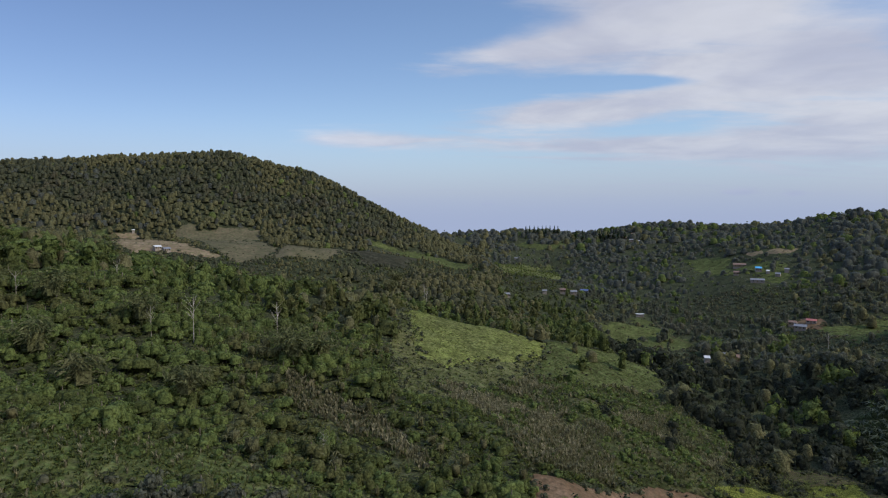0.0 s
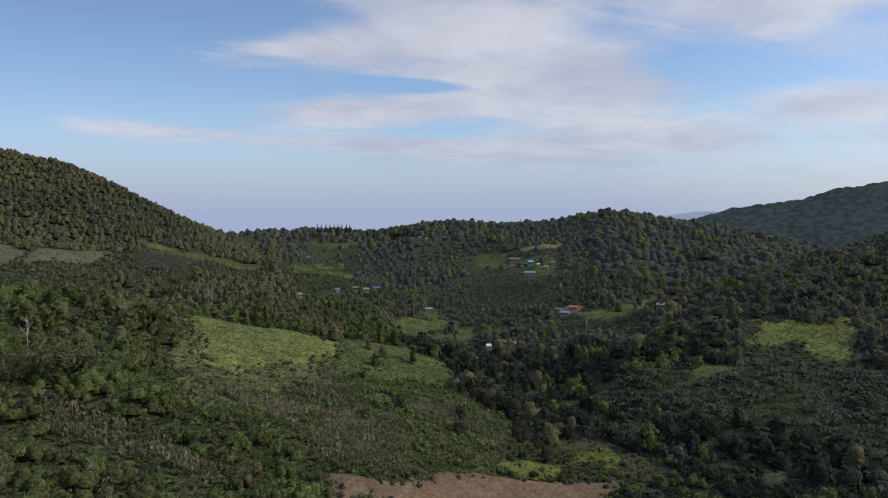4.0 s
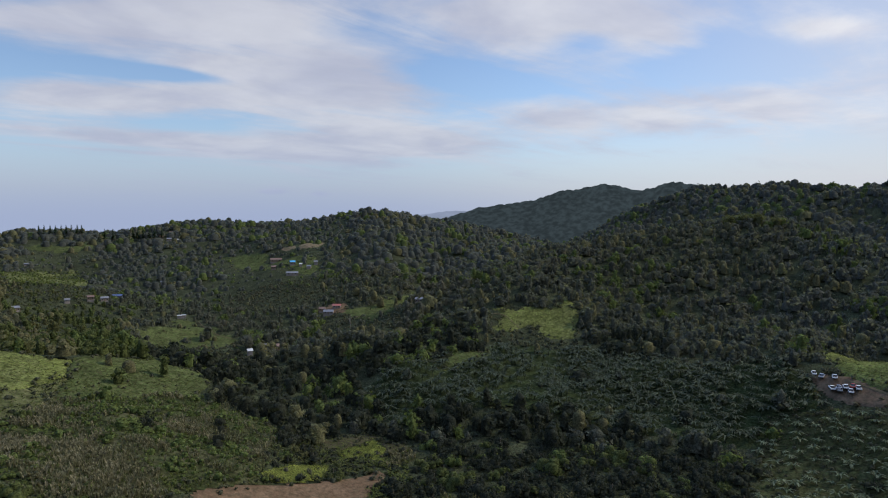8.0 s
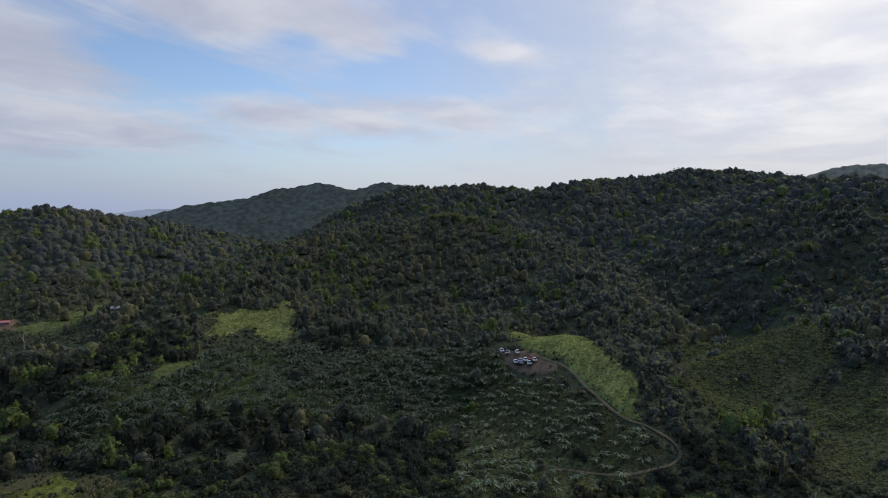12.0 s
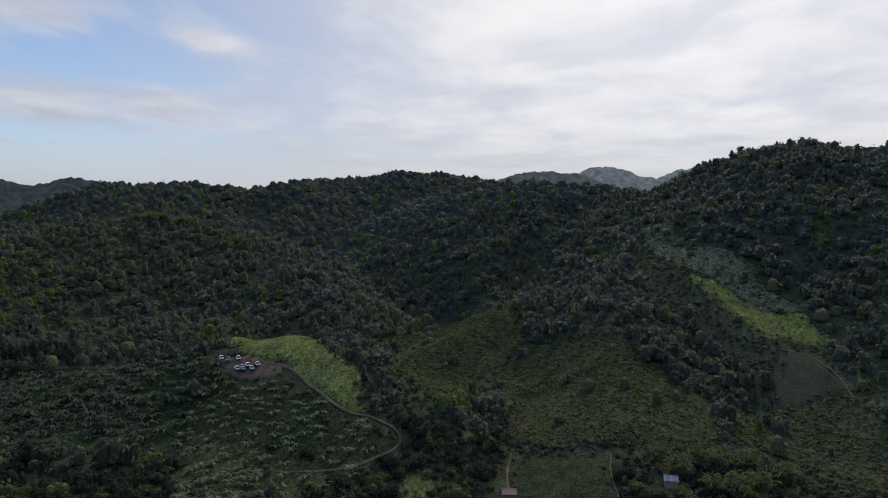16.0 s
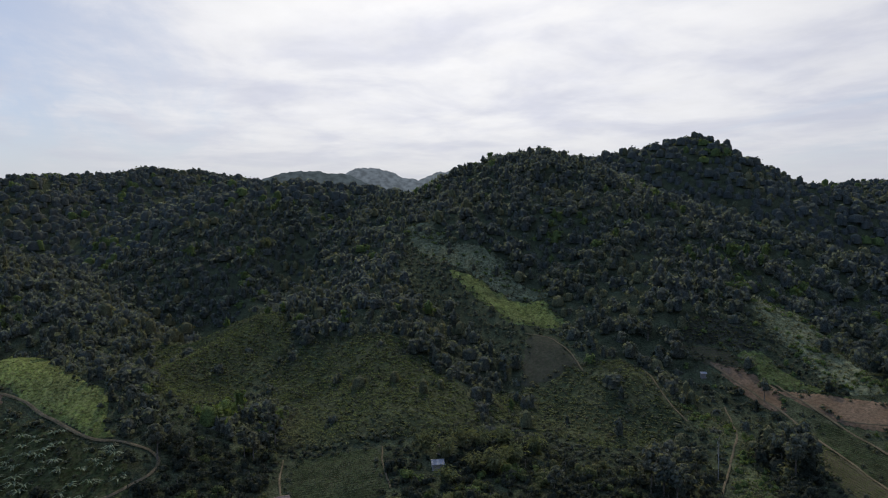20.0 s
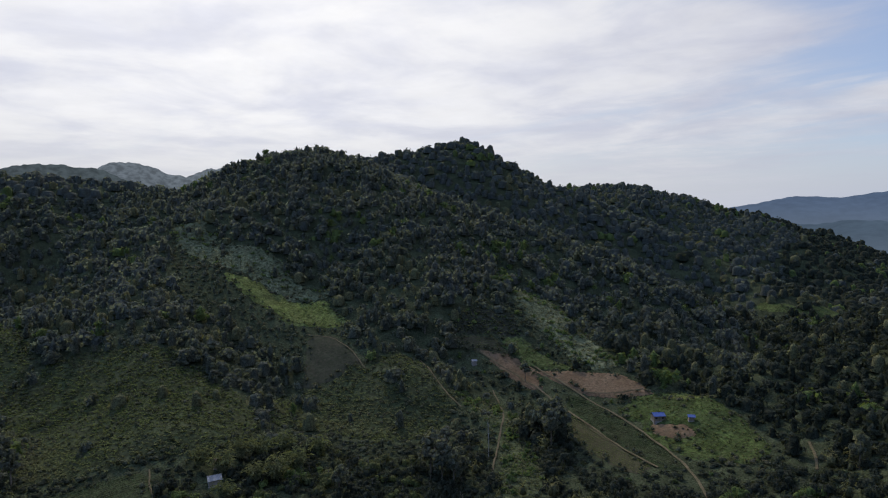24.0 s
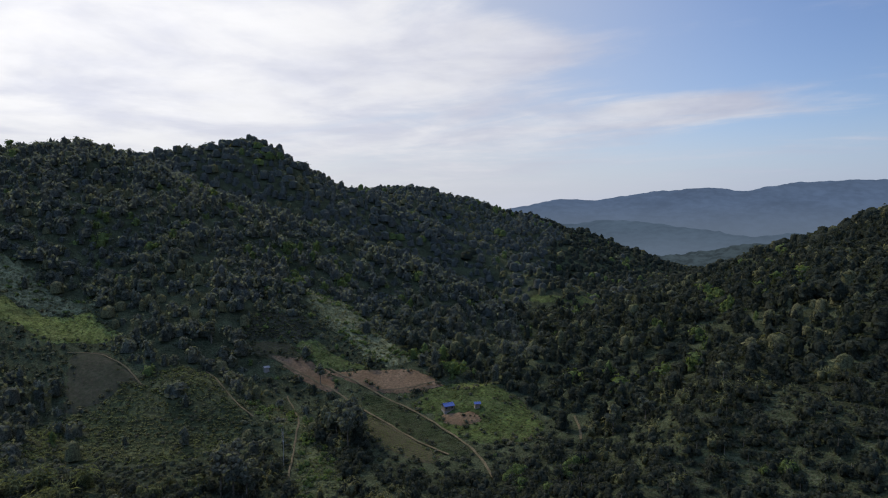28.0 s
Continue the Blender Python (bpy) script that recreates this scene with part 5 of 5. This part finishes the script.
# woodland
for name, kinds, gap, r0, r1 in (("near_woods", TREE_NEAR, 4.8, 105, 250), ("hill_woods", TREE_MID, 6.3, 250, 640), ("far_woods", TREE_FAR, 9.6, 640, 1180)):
    def keep(a, b):
        land = kind_at(a, b)
        gaps = lattice(a / 45, b / 45, 11) + 0.5 * lattice(a / 17, b / 17, 12)
        density = np.where(land == 0, np.clip(1.0 - 0.2 * (gaps > 0.55), 0, 1), 0.0)
        table = np.array([0.0] + [{"shrub": 0.05, "pasture": 0.11, "reed": 0.03, "dry_scrub": 0.08, "tall_grass": 0.01, "banana": 0.05, "banana_dark": 0.04, "pale_grass": 0.02}.get(k, 0.0) for k in KINDS[1:]])
        density = density * np.where((a < 40) & (b > 440), 0.4, 1.0)
        return (density + table[land]) * in_sector(a, b, r0, r1) * off_track(a, b, 2.5) * clear_of_things(a, b)
    x, y = scatter(gap, (-r1, -r1, r1, r1), keep, rng)
    if r0 < 200:
        edge = np.argsort(np.hypot(x, y))[:200]
        for k in edge:
            place_tree("broad", BROAD, float(x[k]), float(y[k]), float(rng.uniform(5, 8.5)), 0.9)
        x, y = np.delete(x, edge), np.delete(y, edge)
    tall = sizes(len(x), 3.2, 10.5) if r0 < 200 else sizes(len(x), 6.5, 16.0) if r1 < 700 else sizes(len(x), 9.5, 19.0)
    foot = np.full(len(x), 0.3 if r0 < 200 else 3.6 if r0 < 600 else 6.0)
    low = verge(x, y)
    tall, foot = np.where(low, tall * 0.4, tall), np.where(low, foot * 0.5, foot)
    farmed = (x < 0.62 * y) & (y > 480) & (np.hypot(x, y) < 900)
    tall, foot = np.where(farmed & ~low, tall * 0.7, tall), np.where(farmed & ~low, foot * 0.7, foot)
    sort = rng.uniform(0, 1, len(x)) + 0.35 * lattice(x / 40, y / 40, 61)
    dull, light = sort < np.where((y < 0) & (x < 0.9 * -y), 0.02, 0.07), sort > np.where((x < 60) & (y > 60) & (y < 330), 0.5, np.where((y < 250) & (x > 100), 1.05, 0.88))
    # woods that take the leaf copy with shade painted into its colour
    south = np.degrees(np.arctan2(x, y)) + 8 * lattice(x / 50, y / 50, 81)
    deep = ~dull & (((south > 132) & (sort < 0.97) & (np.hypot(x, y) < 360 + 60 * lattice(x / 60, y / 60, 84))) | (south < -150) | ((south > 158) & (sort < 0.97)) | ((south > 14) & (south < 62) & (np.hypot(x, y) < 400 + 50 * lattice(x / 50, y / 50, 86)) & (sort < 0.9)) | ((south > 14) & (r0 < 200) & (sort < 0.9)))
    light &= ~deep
    # slopes farther off take the leaf copy with haze in its colour
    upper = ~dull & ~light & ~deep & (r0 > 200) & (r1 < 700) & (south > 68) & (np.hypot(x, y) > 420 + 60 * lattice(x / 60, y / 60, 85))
    leafy_side = (r0 > 200) & (r0 < 600) & (x < 110 + 25 * lattice(x / 30, y / 30, 83)) & (y > 0)
    for part_name, m, mat, label in ((name + "_deep", deep, M_SHADE_LEAF, "forest in the valley and on the south slopes, leaf colour darkened for shade"), (name + "_green", ~dull & ~light & ~deep & leafy_side, M_NEAR_LEAF, "bright green broadleaf trees below the west hill"), (name + "_upper", upper, M_HAZED_LEAF, "broadleaf forest on the upper slopes, leaf colour paled for haze"), (name, ~dull & ~light & ~deep & ~leafy_side & ~upper, M_HAZED_LEAF if r0 > 600 else M_LEAF if r0 > 200 else M_NEAR_LEAF, "dense green broadleaf forest on the hillside"), (name + "_dull", dull, M_DULL, "olive-brown bamboo thickets scattered through the forest"), (name + "_light", light, M_VINE, "light green vine-covered trees in the forest")):
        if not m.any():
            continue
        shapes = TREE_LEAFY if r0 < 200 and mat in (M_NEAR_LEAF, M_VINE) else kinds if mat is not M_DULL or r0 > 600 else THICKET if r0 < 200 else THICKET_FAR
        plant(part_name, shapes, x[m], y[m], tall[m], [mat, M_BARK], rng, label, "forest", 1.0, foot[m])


# bamboo thickets over the whole west hill
def west_hill(a, b):
    return 0.95 * (kind_at(a, b) == 0) * (a < 60 + 30 * lattice(a / 60, b / 60, 71)) * (b > 430) * in_sector(a, b, 430, 1000)


x, y = scatter(5.2, (-620, 430, 100, 900), west_hill, rng)
stand = lattice(x / 70, y / 70, 72) + 0.6 * lattice(x / 24, y / 24, 73) + rng.uniform(-0.35, 0.35, len(x)) > 0.22
for name, m, mat, label in (("thicket_hill", ~stand, M_DULL, "olive-brown bamboo thickets covering the west hill"), ("thicket_trees", stand, M_BUSH, "dark green trees among the thickets of the west hill")):
    plant(name, THICKET_FAR, x[m], y[m], rng.uniform(5, 9.5, m.sum()) * np.where(verge(x[m], y[m]), 0.5, 1.0), [mat, M_BARK], rng, label, "bamboo" if mat is M_DULL else "forest", 1.1, 1.2)


def cover(name, kinds, gap, names, amount, low, high, mat, label, category, r0=60, r1=800, spread=1.0, sink=-0.12):
    def keep(a, b):
        clump = 0.8 + 0.45 * lattice(a / 14, b / 14, 51)
        if name in ("reeds", "slope_bushes"):
            stand = lattice(a / 19, b / 19, 52) + 0.5 * lattice(a / 6, b / 6, 53)
            clump = np.clip(0.7 + 2.4 * stand, 0.03, 1.6) if name == "reeds" else np.clip(0.75 - 1.8 * stand, 0.05, 1.6)
        return amount * clump * is_kind(a, b, *names) * in_sector(a, b, r0, r1) * off_track(a, b, 0.5) * clear_of_things(a, b)
    spots = [p for kind, outline in ZONES if kind in names for p in outline] or [(-r1, -r1), (r1, r1)]
    sx, sy = zip(*spots)
    x, y = scatter(gap, (min(sx) - 8, min(sy) - 8, max(sx) + 8, max(sy) + 8), keep, rng)
    if name == "banana_plants":
        for k in range(min(220, len(x))):
            place_tree("banana", PLANT, float(x[k]), float(y[k]), float(rng.uniform(low, high)))
        x, y = x[220:], y[220:]
    if len(x):
        plant(name, kinds, x, y, rng.uniform(low, high, len(x)), [mat, M_BARK], rng, label, category, spread, sink)


def west_bush(a, b):
    return 0.95 * (kind_at(a, b) == 0) * (a < 0.3 * b) * (b > 0) * in_sector(a, b, 100, 270) * clear_of_things(a, b)


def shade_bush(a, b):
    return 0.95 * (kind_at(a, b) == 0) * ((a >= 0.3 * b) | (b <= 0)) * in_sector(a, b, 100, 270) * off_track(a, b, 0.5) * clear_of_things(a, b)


# the second layer's leaf colour is darkened for shade below the trees
for name, keep, mat, label in (("undergrowth", west_bush, M_VINE, "dense green undergrowth and vines between the trees"), ("shaded_undergrowth", shade_bush, M_SHADE_LEAF, "undergrowth below the valley's trees, leaf colour darkened for shade")):
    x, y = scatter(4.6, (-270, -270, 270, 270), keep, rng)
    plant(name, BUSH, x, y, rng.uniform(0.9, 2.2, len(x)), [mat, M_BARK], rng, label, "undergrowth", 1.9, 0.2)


def west_bank(a, b):
    """The overgrown slope between the drone's knoll and the west hill."""
    return 0.9 * (kind_at(a, b) == 0) * (a < 0.75 * b) * (b > 0) * in_sector(a, b, 100, 250)


x, y = scatter(2.1, (-250, 0, 250, 250), west_bank, rng)
plant("slope_weeds", TUFT, x, y, rng.uniform(0.9, 2.2, len(x)), [M_GRASS, M_BARK], rng, "rank green weeds and grass between the trees", "weeds", 1.5, 0.0)


cover("dry_weeds", TUFT, 1.7, ("dry_scrub", "pale_grass"), 0.75, 0.6, 1.6, M_DULL, "pale dry grass and weeds on the spurs", "weeds", 100, 560, 1.3)
cover("scrub", BUSH, 3.0, ("shrub", "banana", "burnt"), 1.0, 0.5, 1.7, M_BUSH, "low green bushes on the open slopes", "bushes", 100, 420, 1.35)
cover("scrub_weeds", WEED, 1.5, ("shrub", "burnt"), 1.1, 0.5, 1.3, M_GRASS, "rank grass and weeds on the scrubby hillsides", "weeds", 100, 420, 1.4)
cover("slope_bushes", BUSH, 2.5, ("reed", "dry_scrub", "tall_grass", "burnt", "pale_grass"), 0.34, 0.9, 3.2, M_VINE, "scattered green bushes among dry grass", "bushes", 80, 520, 1.2)
cover("reeds", REED, 1.1, ("reed",), 1.0, 1.4, 2.8, M_REED, "tall dry tan reeds on the slope", "reeds", 60, 320)
cover("spur_reeds", REED, 2.6, ("tall_grass",), 0.8, 1.2, 2.2, M_REED, "single dry reeds on the grassy spur", "reeds", 60, 320)
cover("spur_grass", TUFT, 1.0, ("tall_grass",), 1.0, 0.7, 1.5, M_GRASS, "rank yellow-green grass on the spur", "grass", 60, 300)
cover("rank_grass", TUFT, 1.4, ("reed",), 0.7, 0.7, 1.6, M_GRASS, "rank green grass and weeds", "grass", 60, 300)
cover("meadow_grass", WEED, 1.7, ("meadow", "pale_grass", "pasture"), 0.8, 0.3, 0.8, M_GRASS, "short uneven grass tufts on the meadows", "grass", 100, 460, 1.5)
cover("field_bushes", BUSH, 4.6, ("pasture", "orchard", "clearing", "pale_grass", "fallow"), 0.3, 0.4, 1.6, M_BUSH, "single low bushes on the meadows", "bushes", 100, 1000, 1.2)
cover("garden_bushes", BUSH, 3.0, ("garden",), 0.22, 0.5, 2.0, M_BUSH, "low bushes and crops in the hut garden", "bushes", 100, 480, 1.2)
cover("garden_grass", TUFT, 1.5, ("garden",), 0.7, 0.4, 1.0, M_GRASS, "uneven grass tufts in the hut garden", "grass", 100, 480, 1.4)
cover("rough_bushes", BUSH, 2.6, ("rough",), 0.55, 0.5, 1.9, M_BUSH, "scattered low bushes on rough grass", "bushes", 100, 480, 1.2)
cover("rough_grass", TUFT, 1.3, ("rough",), 0.8, 0.4, 1.0, M_GRASS, "uneven tufts of rough grass", "grass", 100, 480, 1.4)
cover("plantation_palms", BANANA, 3.3, ("banana_dark",), 1.0, 3.6, 6.2, M_ABACA, "dense dark green fibre palms of a plantation", "plantation", 100, 480)
cover("banana_plants", BANANA, 4.2, ("banana",), 1.0, 2.6, 4.6, M_BANANA, "pale green banana plants in an open grove", "banana plants", 100, 480)


# low growth before the fields
def verge_bush(a, b):
    return 0.9 * verge(a, b) * in_sector(a, b, 240, 640) * off_track(a, b, 0.6) * clear_of_things(a, b)


x, y = scatter(4.2, (-420, -640, 640, 640), verge_bush, rng)
plant("verge_bushes", BUSH, x, y, rng.uniform(1.0, 2.6, len(x)), [M_BUSH, M_BARK], rng, "low dark green bushes on the verges of the fields", "bushes", 1.5, 0.1)


# hedges and weeds along the edges of fields
def edges(a, b):
    own = kind_at(a, b)
    side = np.zeros(np.shape(a), bool)
    for dx, dy in ((4, 0), (-4, 0), (0, 4), (0, -4)):
        side |= kind_at(a + dx, b + dy) != own
    return 0.5 * side * (own > 0) * in_sector(a, b, 100, 640) * off_track(a, b, 0.6) * clear_of_things(a, b)


x, y = scatter(2.8, (-300, -640, 640, 640), edges, rng)
plant("field_hedges", BUSH, x, y, rng.uniform(0.6, 2.4, len(x)), [M_BUSH, M_BARK], rng, "ragged green hedges and weeds along the fields", "hedges", 1.2, -0.1)


# crops in rows
def rows_of(outline, kind, gap, step, turn, tall, wide):
    ox, oy = np.array(outline).T
    r = np.hypot(ox.max() - ox.min(), oy.max() - oy.min()) / 2 + 4
    cx, cy = (ox.max() + ox.min()) / 2, (oy.max() + oy.min()) / 2
    u, v = np.meshgrid(np.arange(-r, r, step), np.arange(-r, r, gap))
    u = u + rng.uniform(-0.2, 0.2, u.shape) * step
    c, s = math.cos(radians(turn)), math.sin(radians(turn))
    x, y = (cx + u * c - v * s).ravel(), (cy + u * s + v * c).ravel()
    m = inside(outline, x, y) & off_track(x, y, 0.6) & (rng.uniform(0, 1, x.size) > 0.06)
    x, y = x[m], y[m]
    if len(x):
        plant("crop_rows", BUSH if kind == "orchard" else TUFT, x, y, rng.uniform(0.7, 1.2, len(x)) * tall, [M_BUSH if kind == "rows_green" else M_CROP, M_BARK], rng, "green crop plants in straight rows", "crops", wide, -0.2)


for kind, outline in ZONES:
    (x0, y0), (x1, y1) = outline[0], outline[1]
    way = math.degrees(math.atan2(y1 - y0, x1 - x0))
    if kind in ("rows", "rows_green"):
        rows_of(outline, kind, 1.5, 0.7, way, 0.55, 1.3)
    if kind == "orchard":
        rows_of(outline, kind, 6.0, 4.5, way, 2.4, 1.2)
    if kind == "rice":
        rows_of(outline, kind, 0.62, 0.6, way + 8, 0.42, 1.3)
